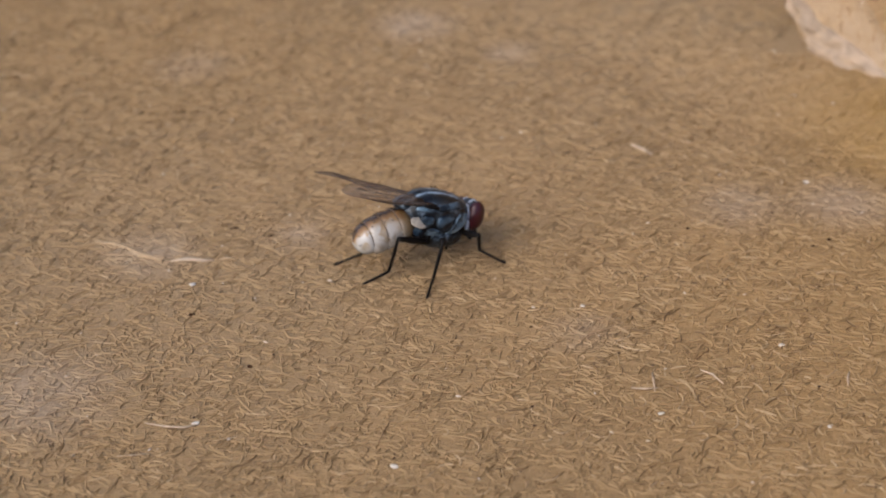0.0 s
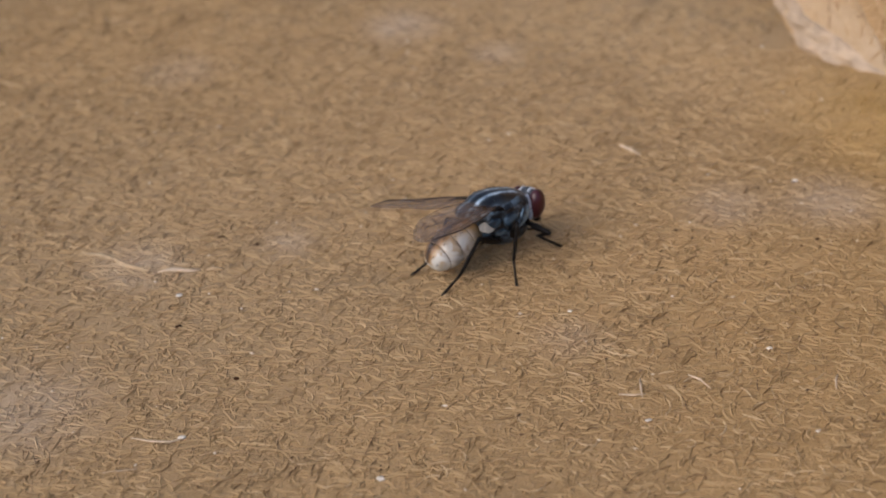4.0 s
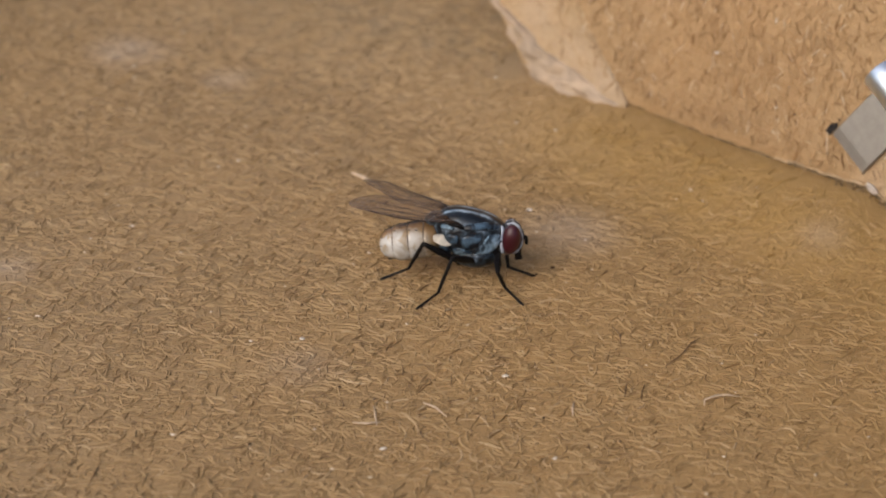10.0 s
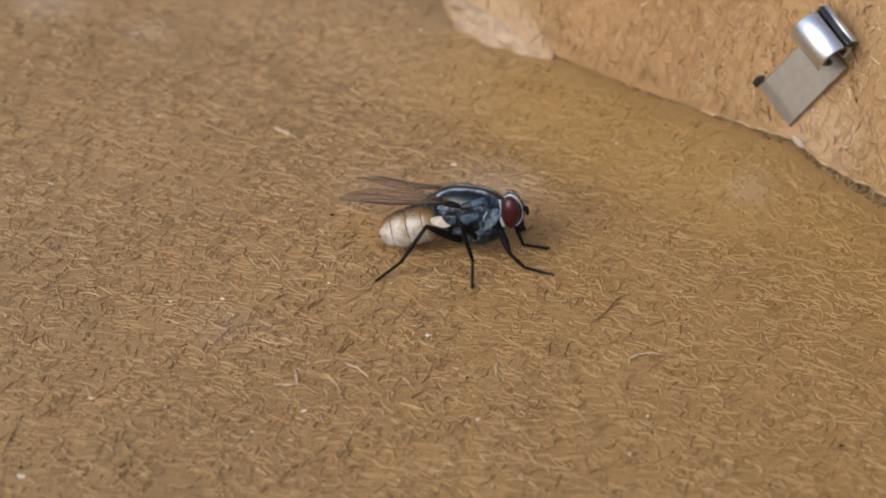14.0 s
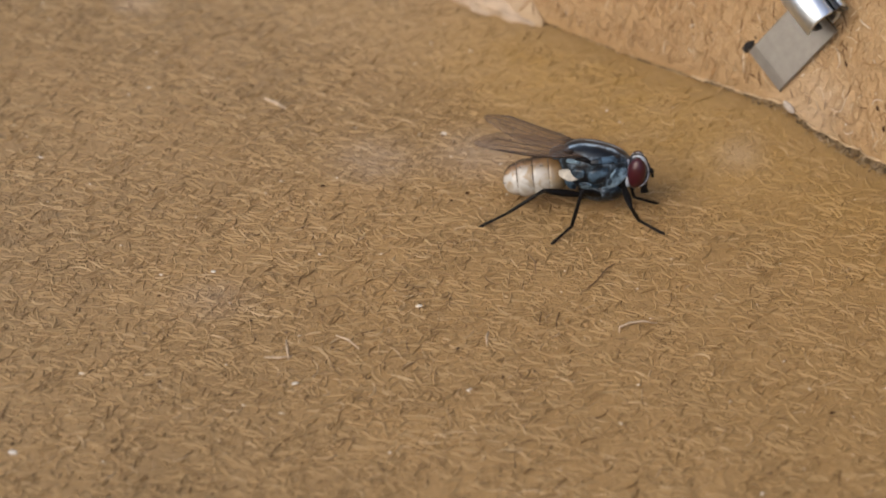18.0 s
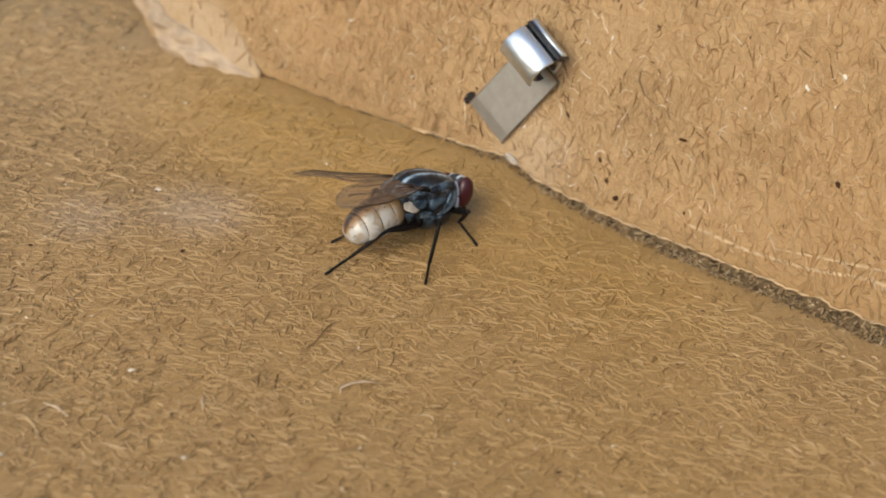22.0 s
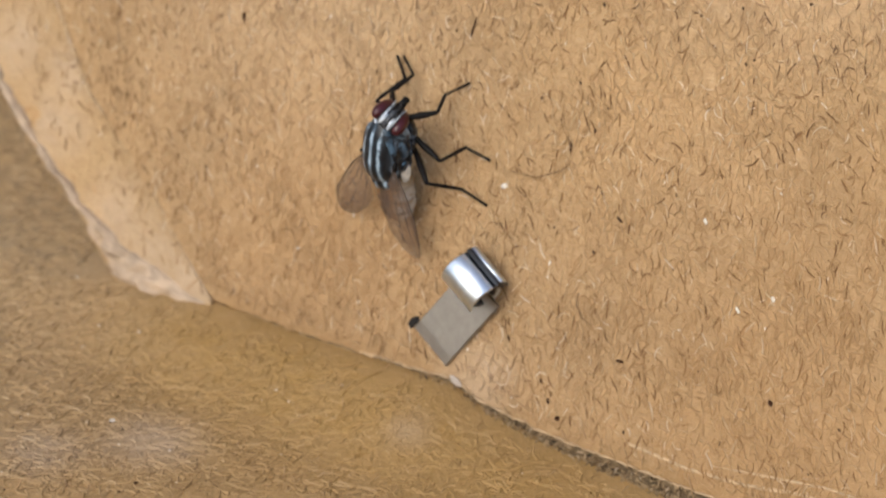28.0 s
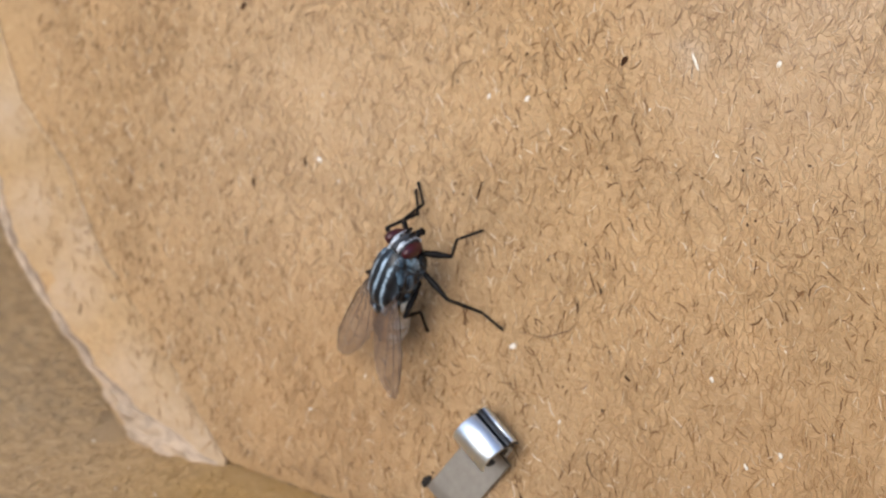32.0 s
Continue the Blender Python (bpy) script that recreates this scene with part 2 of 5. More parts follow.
def thorax_mat():
    m, N, L, p = mat("striped_thorax", 0.33, 0.0, 0.4)
    tc, sp = N.new("ShaderNodeTexCoord"), N.new("ShaderNodeSeparateXYZ")
    L.new(tc.outputs["Object"], sp.inputs[0])
    wave = math_node(N, L, "SINE", math_node(N, L, "MULTIPLY_ADD", sp.outputs[1], 2 * math.pi / (0.50 * MM), -math.pi / 2))
    n = noisy(N, L, coords(N, L, (0.7, 1.0, 1.0)), 1700, 4, 0.6)
    a = math_node(N, L, "MULTIPLY_ADD", wave, 0.21, math_node(N, L, "MULTIPLY_ADD", n, 0.90, 0.03))
    stripes = ramp(N, L, a, ((0.24, (0.36, 0.47, 0.57)), (0.32, (0.11, 0.155, 0.20)), (0.42, (0.022, 0.030, 0.040)), (0.7, (0.006, 0.008, 0.011))))
    flank = ramp(N, L, noisy(N, L, coords(N, L), 2300, 3), ((0.44, (0.003, 0.004, 0.006)), (0.55, (0.03, 0.045, 0.06)), (0.66, (0.16, 0.21, 0.27))))
    top = math_node(N, L, "MULTIPLY_ADD", sp.outputs[2], 1 / (0.3 * MM), -3.58 / 0.3, clamp=True)
    L.new(mixed(N, L, top, flank, stripes), p.inputs["Base Color"])
    bumped(N, L, p, n, 0.00012, 0.6)
    return m


def plate_mat(name, dark, light):
    """Side plate of the thorax: bluish dust, rubbed dark in places."""
    m, N, L, p = mat(name, 0.3, 0.1, 0.4)
    n = noisy(N, L, coords(N, L, (1.0, 1.0, 0.7)), 1900, 4, 0.6, 0.5)
    L.new(ramp(N, L, n, ((0.43, dark), (0.60, light))), p.inputs["Base Color"])
    bumped(N, L, p, n, 0.00012, 0.5)
    return m


AB_LONG = 2.95


def abdomen_mat():
    """Tan shoulders, silvery patches low on the flanks, dark line down the back and along the joints."""
    m, N, L, p = mat("tan_abdomen", 0.26, 0.0, 0.5)
    p.inputs["Coat Weight"].default_value, p.inputs["Coat Roughness"].default_value = 0.2, 0.18
    tc, sp = N.new("ShaderNodeTexCoord"), N.new("ShaderNodeSeparateXYZ")
    L.new(tc.outputs["Object"], sp.inputs[0])
    n = noisy(N, L, coords(N, L), 1300, 3)
    big = noisy(N, L, coords(N, L), 520, 2)
    along = math_node(N, L, "MULTIPLY_ADD", sp.outputs[0], -1 / (AB_LONG * MM), math_node(N, L, "MULTIPLY_ADD", big, 0.14, -0.07))
    side = math_node(N, L, "ABSOLUTE", sp.outputs[1])
    drop = math_node(N, L, "MULTIPLY", math_node(N, L, "MULTIPLY", along, along), 0.15 * MM)
    turn = math_node(N, L, "ARCTAN2", math_node(N, L, "ADD", sp.outputs[2], drop), side)
    up = math_node(N, L, "MULTIPLY_ADD", turn, 1 / math.pi, math_node(N, L, "MULTIPLY_ADD", n, 0.30, 0.35))
    c = ramp(N, L, up, ((0.12, (0.32, 0.28, 0.22)), (0.42, (0.38, 0.31, 0.21)), (0.66, (0.42, 0.27, 0.12)), (0.84, (0.28, 0.15, 0.06)), (0.96, (0.05, 0.03, 0.02))))
    rear = ramp(N, L, along, ((0.18, (0.15, 0.15, 0.15)), (0.40, (0.85, 0.85, 0.85)), (1.0, (1, 1, 1))))
    flank = ramp(N, L, up, ((0.16, (0.25, 0.25, 0.25)), (0.28, (1, 1, 1)), (0.66, (0.9, 0.9, 0.9)), (0.80, (0.05, 0.05, 0.05))))
    pale = ramp(N, L, noisy(N, L, coords(N, L, (1.2, 1, 1)), 1250, 2, 0.5, 1.2), ((0.38, (0.25, 0.25, 0.25)), (0.52, (1, 1, 1))))
    f = mixed(N, L, 1.0, mixed(N, L, 1.0, rear, flank, "MULTIPLY"), pale, "MULTIPLY")
    c = mixed(N, L, f, c, (0.61, 0.605, 0.575))
    front = ramp(N, L, along, ((0.02, (0.10, 0.06, 0.035)), (0.13, (0.75, 0.65, 0.5)), (0.26, (1, 1, 1))))
    c = mixed(N, L, 1.0, c, front, "MULTIPLY")
    L.new(c, p.inputs["Base Color"])
    bumped(N, L, p, n, 0.00010, 0.5)
    return m


PLATE = plate_mat("blue_grey_plate", (0.006, 0.010, 0.016), (0.085, 0.145, 0.21))
PLATE_PALE = plate_mat("silver_blue_plate", (0.02, 0.036, 0.055), (0.33, 0.50, 0.65))
JOINT = plain("abdomen_joint", (0.13, 0.085, 0.05), 0.45)
THORAX, ABDOMEN = thorax_mat(), abdomen_mat()


def wing_mat():
    m, N, L, p = mat("wing_membrane", 0.3, 0.0, 0.5)
    p.inputs["Base Color"].default_value = (0.21, 0.145, 0.11, 1)
    n = noisy(N, L, coords(N, L), 1500, 3)
    al = N.new("ShaderNodeMapRange")
    al.inputs["To Min"].default_value, al.inputs["To Max"].default_value = 0.24, 0.36
    L.new(n, al.inputs["Value"])
    L.new(al.outputs[0], p.inputs["Alpha"])
    p.inputs["Coat Weight"].default_value = 0.0
    return m


WING = wing_mat()


# ---- mesh helpers: all lengths in millimetres ----
def mesh_of(name, bm, material, smooth=True):
    me = bpy.data.meshes.new(name)
    bm.to_mesh(me)
    bm.free()
    me.materials.append(material)
    for f in me.polygons:
        f.use_smooth = smooth
    return me


def part(name, bm, material, parent, label="", smooth=True):
    ob = new(name, mesh_of(name, bm, material, smooth))
    ob.parent = parent
    if label:
        tagged(ob, label)
    return ob


def thing(name, label, category, group="", m=Matrix()):
    ob = new(name)
    ob.empty_display_size = 0.001
    ob.matrix_basis = m
    return tagged(ob, label, category, group)


def blob(size, at=(0, 0, 0), turn=(0, 0, 0), seg=24, rings=16, shaper=None):
    bm = bmesh.new()
    bmesh.ops.create_uvsphere(bm, u_segments=seg, v_segments=rings, radius=1)
    m = Matrix.LocRotScale(Vector(at) * MM, Euler([radians(a) for a in turn]), Vector(size) * MM)
    for v in bm.verts:
        if shaper:
            v.co = shaper(v.co.copy())
        v.co = m @ v.co
    return bm


def tube(points, radii, seg=8, cap=True):
    """A tapered tube along points (mm)."""
    bm = bmesh.new()
    rings = []
    pts = [Vector(p) * MM for p in points]
    for i, p in enumerate(pts):
        d = (pts[min(i + 1, len(pts) - 1)] - pts[max(i - 1, 0)]).normalized()
        q = d.to_track_quat("Z", "Y")
        r = radii[i] * MM if hasattr(radii, "__len__") else radii * MM
        rings.append([bm.verts.new(p + q @ Vector((math.cos(a) * r, math.sin(a) * r, 0)))
                      for a in [2 * math.pi * k / seg for k in range(seg)]])
    for a, b in zip(rings, rings[1:]):
        for k in range(seg):
            bm.faces.new((a[k], a[(k + 1) % seg], b[(k + 1) % seg], b[k]))
    if cap:
        bm.faces.new(rings[0][::-1])
        bm.faces.new(rings[-1])
    return bm


def add_bm(bm, other):
    me = bpy.data.meshes.new("joined")
    other.to_mesh(me)
    other.free()
    bm.from_mesh(me)
    bpy.data.meshes.remove(me)
    return bm


# ---- the two cardboard surfaces ----
FLAP_N = Vector((-0.64592, -0.69236, 0.32160))
FLAP_R = Vector((0.73120, -0.68216, -0.00000))
FLAP_U = Vector((0.21938, 0.23515, 0.94688))
FLAP_O = Vector((11.24412, 12.05241, 0.00000)) * MM
FLAP = Matrix.Translation(FLAP_O) @ Matrix((FLAP_R, FLAP_U, FLAP_N)).transposed().to_4x4()

SHEET_X, SHEET_Y = (-130, 150), (-140, 150)


def lerp_table(table, x):
    for (a, va), (b, vb) in zip(table, table[1:]):
        if x <= b:
            return va + (vb - va) * max(0.0, min(1.0, (x - a) / (b - a)))
    return table[-1][1]


# lower edge of the flap: height above the floor line, along the flap
LOWER = ((-8, 1.3), (-0.5, 1.5), (5, 1.45), (10, 1.65), (14.4, 1.9), (16.3, 1.32), (19.6, 0.98), (23, 0.86), (29, 0.78), (34, 0.68), (38, 0.62), (60, 0.6))
# the bottom sheet bulges up along the flap, leaving a thin gap
BULGE = ((-40, 0.0), (-9, 0.9), (-0.5, 1.28), (5, 1.18), (10, 1.32), (14.4, 1.48), (16.3, 0.9), (19.6, 0.42), (23, 0.12), (29, -0.08), (34, -0.2), (60, -0.2))


def floor_height(x, y):
    """Height of the bottom sheet at a place, in mm."""
    p = Vector((x, y, 0)) - FLAP_O / MM
    d = p.dot(FLAP_N) / FLAP_N.to_2d().length
    k = max(0.0, min(1.0, (6.5 - d) / 6.8))
    far = min(1.0, max(0.0, y - 10) / 30)
    return lerp_table(BULGE, p.dot(FLAP_R)) * k * k * (3 - 2 * k) + 0.25 * far * noise.noise(Vector((x * 0.06, y * 0.12, 0)))


def floor_sheet():
    bm = bmesh.new()
    bmesh.ops.create_grid(bm, x_segments=280, y_segments=290, size=0.5)
    for v in bm.verts:
        v.co.x = (SHEET_X[0] + (v.co.x + 0.5) * (SHEET_X[1] - SHEET_X[0])) * MM
        v.co.y = (SHEET_Y[0] + (v.co.y + 0.5) * (SHEET_Y[1] - SHEET_Y[0])) * MM
        v.co.z = (floor_height(v.co.x / MM, v.co.y / MM) - 0.02) * MM
    ret = bmesh.ops.extrude_face_region(bm, geom=list(bm.faces))
    for v in [g for g in ret["geom"] if isinstance(g, bmesh.types.BMVert)]:
        v.co.z -= 3 * MM
    bmesh.ops.recalc_face_normals(bm, faces=bm.faces)
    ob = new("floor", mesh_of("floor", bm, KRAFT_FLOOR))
    return tagged(ob, "brown kraft cardboard bottom of a box", "cardboard", kind="structure")


floor_sheet()


# Unseen walls, added so the steel reflects brown cardboard instead of bright horizon.
def unseen_side(name, x0, x1, y0, y1, label, high=30):
    bm = bmesh.new()
    bmesh.ops.create_cube(bm, size=1)
    for v in bm.verts:
        v.co = Vector(((x0 if v.co.x < 0 else x1) * MM, (y0 if v.co.y < 0 else y1) * MM, (-3 if v.co.z < 0 else high) * MM))
    bmesh.ops.bevel(bm, geom=list(bm.edges), offset=0.0006, segments=2, affect="EDGES")
    tagged(new(name, mesh_of(name, bm, KRAFT_FLAP, False)), label, "cardboard", kind="structure")


unseen_side("unseen_wall_west", SHEET_X[0] - 3, SHEET_X[0], SHEET_Y[0] - 3, SHEET_Y[1] + 3, "plain brown cardboard side wall, added out of view")
unseen_side("unseen_wall_east", SHEET_X[1], SHEET_X[1] + 3, SHEET_Y[0] - 3, SHEET_Y[1] + 3, "plain brown cardboard side wall, added out of view")
unseen_side("unseen_wall_south", SHEET_X[0], SHEET_X[1], SHEET_Y[0] - 3, SHEET_Y[0], "plain brown cardboard end wall, added out of view")
unseen_side("unseen_wall_north", SHEET_X[0], SHEET_X[1], SHEET_Y[1], SHEET_Y[1] + 3, "plain brown cardboard end wall, added out of view")


# left edge of the flap: place along the flap at each height
LEFT = ((0.9, -6.2), (1.8, -7.2), (4.0, -9.6), (5.8, -12.3), (7.6, -14.8), (9.7, -17.1), (11.9, -18.6), (22, -26), (70, -52))
PEEL_IN = ((1.6, -0.3), (2.95, -1.85), (5.8, -5.0), (9.1, -9.3), (10.2, -10.8), (14.5, -14.2), (17.2, -18.1), (21, -20.7), (30, -26.5), (70, -49))


def strip_height(x, h, f):
    z = 0.10 + 0.20 * math.sin(math.pi * min(1, (1 - f) * 1.1)) * (0.5 + noise.noise(Vector((x * 0.35, h * 0.3, 5))))
    return z + (0.22 * noise.noise(Vector((x * 0.8, h * 0.7, 7))) + 0.08 * noise.noise(Vector((x * 2.4, h * 2.0, 9)))) * (1 - f * 0.7) + (0.02 if h > 9 else -0.10) * f


def strip_place(x, h):
    """How far across the peeling strip a place lies: 0 at the torn edge, 1 at the inner edge."""
    a, b = lerp_table(LEFT, h) - 0.35, lerp_table(PEEL_IN, max(h, 1.6))
    return (x - a) / (b - a)


def flap_panel():
    flap = thing("flap", "upright brown cardboard flap with torn peeling edge", "cardboard", m=FLAP)
    tagged(flap, kind="structure")
    bm = bmesh.new()
    cols, rows = 150, 70
    grid = []
    for r in range(rows + 1):
        k = (r / rows) ** 1.7
        row = []
        for c in range(cols + 1):
            h = 1.5 + k * 68
            x0 = lerp_table(LEFT, h)
            x = x0 + (66 - x0) * (c / cols) ** 1.35
            lo = lerp_table(LOWER, x)
            rag = 0.16 * noise.noise(Vector((x * 1.2, 3, 0))) + 0.11 * noise.noise(Vector((x * 4, 9, 0))) + 0.05
            h = lo + rag + k * (70 - lo)
            edge = 0.25 * math.exp(-(h - lo) / 0.5)
            z = -edge + 0.05 * noise.noise(Vector((x * 0.25, h * 0.25, 0)))
            row.append(bm.verts.new((x * MM, h * MM, z * MM)))
        grid.append(row)
    for a, b in zip(grid, grid[1:]):
        for c in range(cols):
            bm.faces.new((a[c], a[c + 1], b[c + 1], b[c]))
    ret = bmesh.ops.extrude_face_region(bm, geom=list(bm.faces))
    for v in [g for g in ret["geom"] if isinstance(g, bmesh.types.BMVert)]:
        v.co.z -= 0.45 * MM
    bmesh.ops.recalc_face_normals(bm, faces=bm.faces)
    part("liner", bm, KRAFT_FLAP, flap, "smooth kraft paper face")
    for line, rad in ((((23.2, 2.3), (24.47, 1.95), (27.47, 1.78), (30.29, 2.0), (32.98, 2.42), (35.68, 2.54), (39, 2.55), (44, 2.8)), 0.10),
                      (((28.5, 2.3), (31.0, 2.7), (34.0, 3.1), (38.0, 3.3)), 0.07)):
        bm = tube([(x, h, -0.04) for x, h in line], [0.03] + [rad] * (len(line) - 2) + [0.03], 8)
        for v in bm.verts:
            v.co.z = v.co.z * 0.5 + 0.05 * MM * noise.noise(v.co * 900)
            v.co.y += 0.16 * MM * noise.noise(Vector((v.co.x * 900, 5, 5)))
            v.co.z -= 0.07 * MM * max(0.0, noise.noise(Vector((v.co.x * 1300, 2, 8))))
        part("crease", bm, CREASE, flap, "pale raised crease line")
    # the corrugated core behind the liner, down to the floor
    bm = bmesh.new()
    n = 420
    top, bot = [], []
    for i in range(n + 1):
        x = -5.5 + 71 * i / n
        w = 0.10 * noise.noise(Vector((x * 5, 0, 4))) + 0.06 * noise.noise(Vector((x * 13, 0, 4)))
        top.append(bm.verts.new((x * MM, 5 * MM, (-0.5 + w) * MM)))
        bot.append(bm.verts.new((x * MM, -0.6 * MM, (-0.5 + w * 2.0 + 0.1) * MM)))
    for i in range(n):
        bm.faces.new((bot[i], bot[i + 1], top[i + 1], top[i]))
    ret = bmesh.ops.extrude_face_region(bm, geom=list(bm.faces))
    for v in [g for g in ret["geom"] if isinstance(g, bmesh.types.BMVert)]:
        v.co.z -= 2.2 * MM
    bmesh.ops.recalc_face_normals(bm, faces=bm.faces)
    part("core", bm, CORE, flap, "dark frayed corrugated core")
    # the peeling paper layer along the left edge
    bm = bmesh.new()
    grid = []
    rows, cols = 150, 22
    for r in range(rows + 1):
        k = (r / rows) ** 1.4
        row = []
        for c in range(cols + 1):
            h = 1.15 + k * 66
            a, b = lerp_table(LEFT, h) - 0.35, lerp_table(PEEL_IN, max(h, 1.6))
            jag = 0.25 * noise.noise(Vector((h * 0.9, 1, 2))) + 0.12 * noise.noise(Vector((h * 4, 1, 2)))
            f = c / cols
            x = (a + jag) * (1 - f) + (b + jag * 0.4) * f
            z = strip_height(x, h, f)
            row.append(bm.verts.new((x * MM, h * MM, z * MM)))
        grid.append(row)
    for a, b in zip(grid, grid[1:]):
        for c in range(cols):
            bm.faces.new((a[c], a[c + 1], b[c + 1], b[c]))
    ret = bmesh.ops.extrude_face_region(bm, geom=list(bm.faces))
    for v in [g for g in ret["geom"] if isinstance(g, bmesh.types.BMVert)]:
        v.co.z -= 0.12 * MM
    bmesh.ops.recalc_face_normals(bm, faces=bm.faces)
    part("peeled_layer", bm, TORN, flap, "pale torn peeling paper strip")
    pts, rad = [], []
    for i in range(90):
        h = 9.2 + 30 * (i / 89) ** 1.3
        jag = 0.25 * noise.noise(Vector((h * 0.9, 1, 2))) + 0.12 * noise.noise(Vector((h * 4, 1, 2)))
        x = lerp_table(PEEL_IN, h) + jag * 0.4
        pts.append((x, h, strip_height(x, h, 1.0) - 0.02))
        rad.append(0.075 + 0.03 * noise.noise(Vector((h * 1.5, 3, 3))))
    part("peel_edge", tube(pts, rad, 6), CREASE, flap, "pale rim of the peeling paper")
    # the fuzzy white fringe along the torn edge, with a crumpled end at the corner
    bm = bmesh.new()
    grid = []
    rows, cols = 190, 14
    for r in range(rows + 1):
        h = 0.95 + (r / rows) ** 1.5 * 55
        wide = 0.9 + 5.2 * math.exp(-((h - 1.2) / 1.5) ** 2) + 0.7 * noise.noise(Vector((h * 0.5, 4, 4)))
        row = []
        for c in range(cols + 1):
            f = c / cols
            a = lerp_table(LEFT, h) - 0.45 + 0.35 * noise.noise(Vector((h * 1.3, 1, 2))) + 0.18 * noise.noise(Vector((h * 5, 1, 2)))
            b = min(a + max(0.35, wide), lerp_table(PEEL_IN, max(h, 1.6)) - 0.1) + 0.3 * noise.noise(Vector((h * 2.3, 8, 2)))
            x = a + (b - a) * f
            z = 0.05 + 0.42 * math.sin(math.pi * f) ** 0.7 + (0.5 * noise.noise(Vector((x * 0.9, h * 1.3, 3))) + 0.28 * noise.noise(Vector((x * 2.6, h * 2.9, 3)))) * math.sin(math.pi * f)
            row.append(bm.verts.new((x * MM, h * MM, z * MM)))
        grid.append(row)
    for a, b in zip(grid, grid[1:]):
        for c in range(cols):
            bm.faces.new((a[c], a[c + 1], b[c + 1], b[c]))
    ret = bmesh.ops.extrude_face_region(bm, geom=list(bm.faces))
    for v in [g for g in ret["geom"] if isinstance(g, bmesh.types.BMVert)]:
        v.co.z -= 0.3 * MM
    bmesh.ops.recalc_face_normals(bm, faces=bm.faces)
    part("torn_fringe", bm, TORN_PALE, flap, "whitish crumpled torn paper fringe")
    return flap


flap = flap_panel()


# ---- matted fibres of the paper surfaces ----
def fibres(name, count, place, material, label, frame_m, seed, ground=None, curl=0.8, long=(0.3, 1.15), high=0.02):
    rnd = random.Random(seed)
    verts, faces = [], []
    for _ in range(count):
        x, y, lean = place(rnd)
        length = rnd.uniform(*long) * (1.5 if rnd.random() < 0.06 else 1)
        w = rnd.uniform(0.022, 0.048)
        a = lean
        bend = rnd.gauss(0, curl) + rnd.choice((-0.5, 0.5)) * curl
        n = 5
        px, py = x, y
        base = len(verts)
        arch = rnd.random()
        for i in range(n + 1):
            f = i / n
            z = 0.008 + high * math.sin(math.pi * f) * arch + (ground(px, py) if ground else 0.0)
            ww = w * (0.35 + 0.65 * math.sin(math.pi * (0.1 + 0.8 * f)))
            nx, ny = -math.sin(a), math.cos(a)
            verts += [((px + nx * ww) * MM, (py + ny * ww) * MM, (z - 0.014) * MM), (px * MM, py * MM, (z + ww * 0.9) * MM),
                      ((px - nx * ww) * MM, (py - ny * ww) * MM, (z - 0.014) * MM)]
            px += math.cos(a) * length / n
            py += math.sin(a) * length / n
            a += bend / n * 2
        for i in range(n):
            k = base + 3 * i
            faces += [(k, k + 1, k + 4, k + 3), (k + 1, k + 2, k + 5, k + 4)]
    me = bpy.data.meshes.new(name)
    me.from_pydata(verts, [], faces)
    me.materials.append(material)
    ob = new(name, me)
    ob.matrix_basis = frame_m
    return tagged(ob, label, "fibres", kind="stuff")


def on_floor(rnd):
    while True:
        x, y = rnd.uniform(-60, 46), rnd.uniform(-32, 62)
        edge = FLAP_N.to_2d().dot(Vector((x, y)) - FLAP_O.to_2d() / MM)
        beside = FLAP_R.to_2d().dot(Vector((x, y)) - FLAP_O.to_2d() / MM) < -9 - 0.2 * abs(edge)
        if (edge > 0.6 or beside) and rnd.random() < 1.1 - 0.8 * max(0, y - 5) / 57 - 0.8 * max(0, -34 - x) / 26:
            return x, y, rnd.choice((0, math.pi)) + rnd.gauss(0.0, 1.2)


def on_flap(rnd):
    while True:
        x, h = rnd.uniform(-18, 44), rnd.uniform(0.6, 36)
        f = strip_place(x, h)
        if f > 1.25 - 1.0 * rnd.random() ** 2.5 and h > max(lerp_table(LOWER, x) + 0.35 + 0.5 * rnd.random() ** 0.5, 2.2 if f < 1.1 else 0):
            return x, h, rnd.choice((0, math.pi)) + rnd.gauss(1.85, 0.55)


fibres("floor_fibres", 52000, on_floor, FIBRE, "matted tan and brown fibres in the cardboard", Matrix(), 3, floor_height)
fibres("flap_fibres", 31000, on_flap, FIBRE_FLAP, "matted tan and brown fibres in the flap", FLAP @ Matrix.Translation((0, 0, 0.00002)), 5,
       lambda x, h: max(0.0, strip_height(x, h, strip_place(x, h)) + 0.01) if strip_place(x, h) < 1.02 else 0.0, 0.5, (0.25, 0.85))


def on_edge(rnd):
    x = 12 + 40 * rnd.random() ** 0.75
    lo, hi = lerp_table(BULGE, x), lerp_table(LOWER, x)
    return x, rnd.uniform(lo - 0.15, hi - 0.12), rnd.uniform(0, 2 * math.pi)


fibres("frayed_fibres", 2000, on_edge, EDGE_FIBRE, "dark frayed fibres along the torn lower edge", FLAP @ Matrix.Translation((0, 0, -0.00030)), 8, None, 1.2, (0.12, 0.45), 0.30)


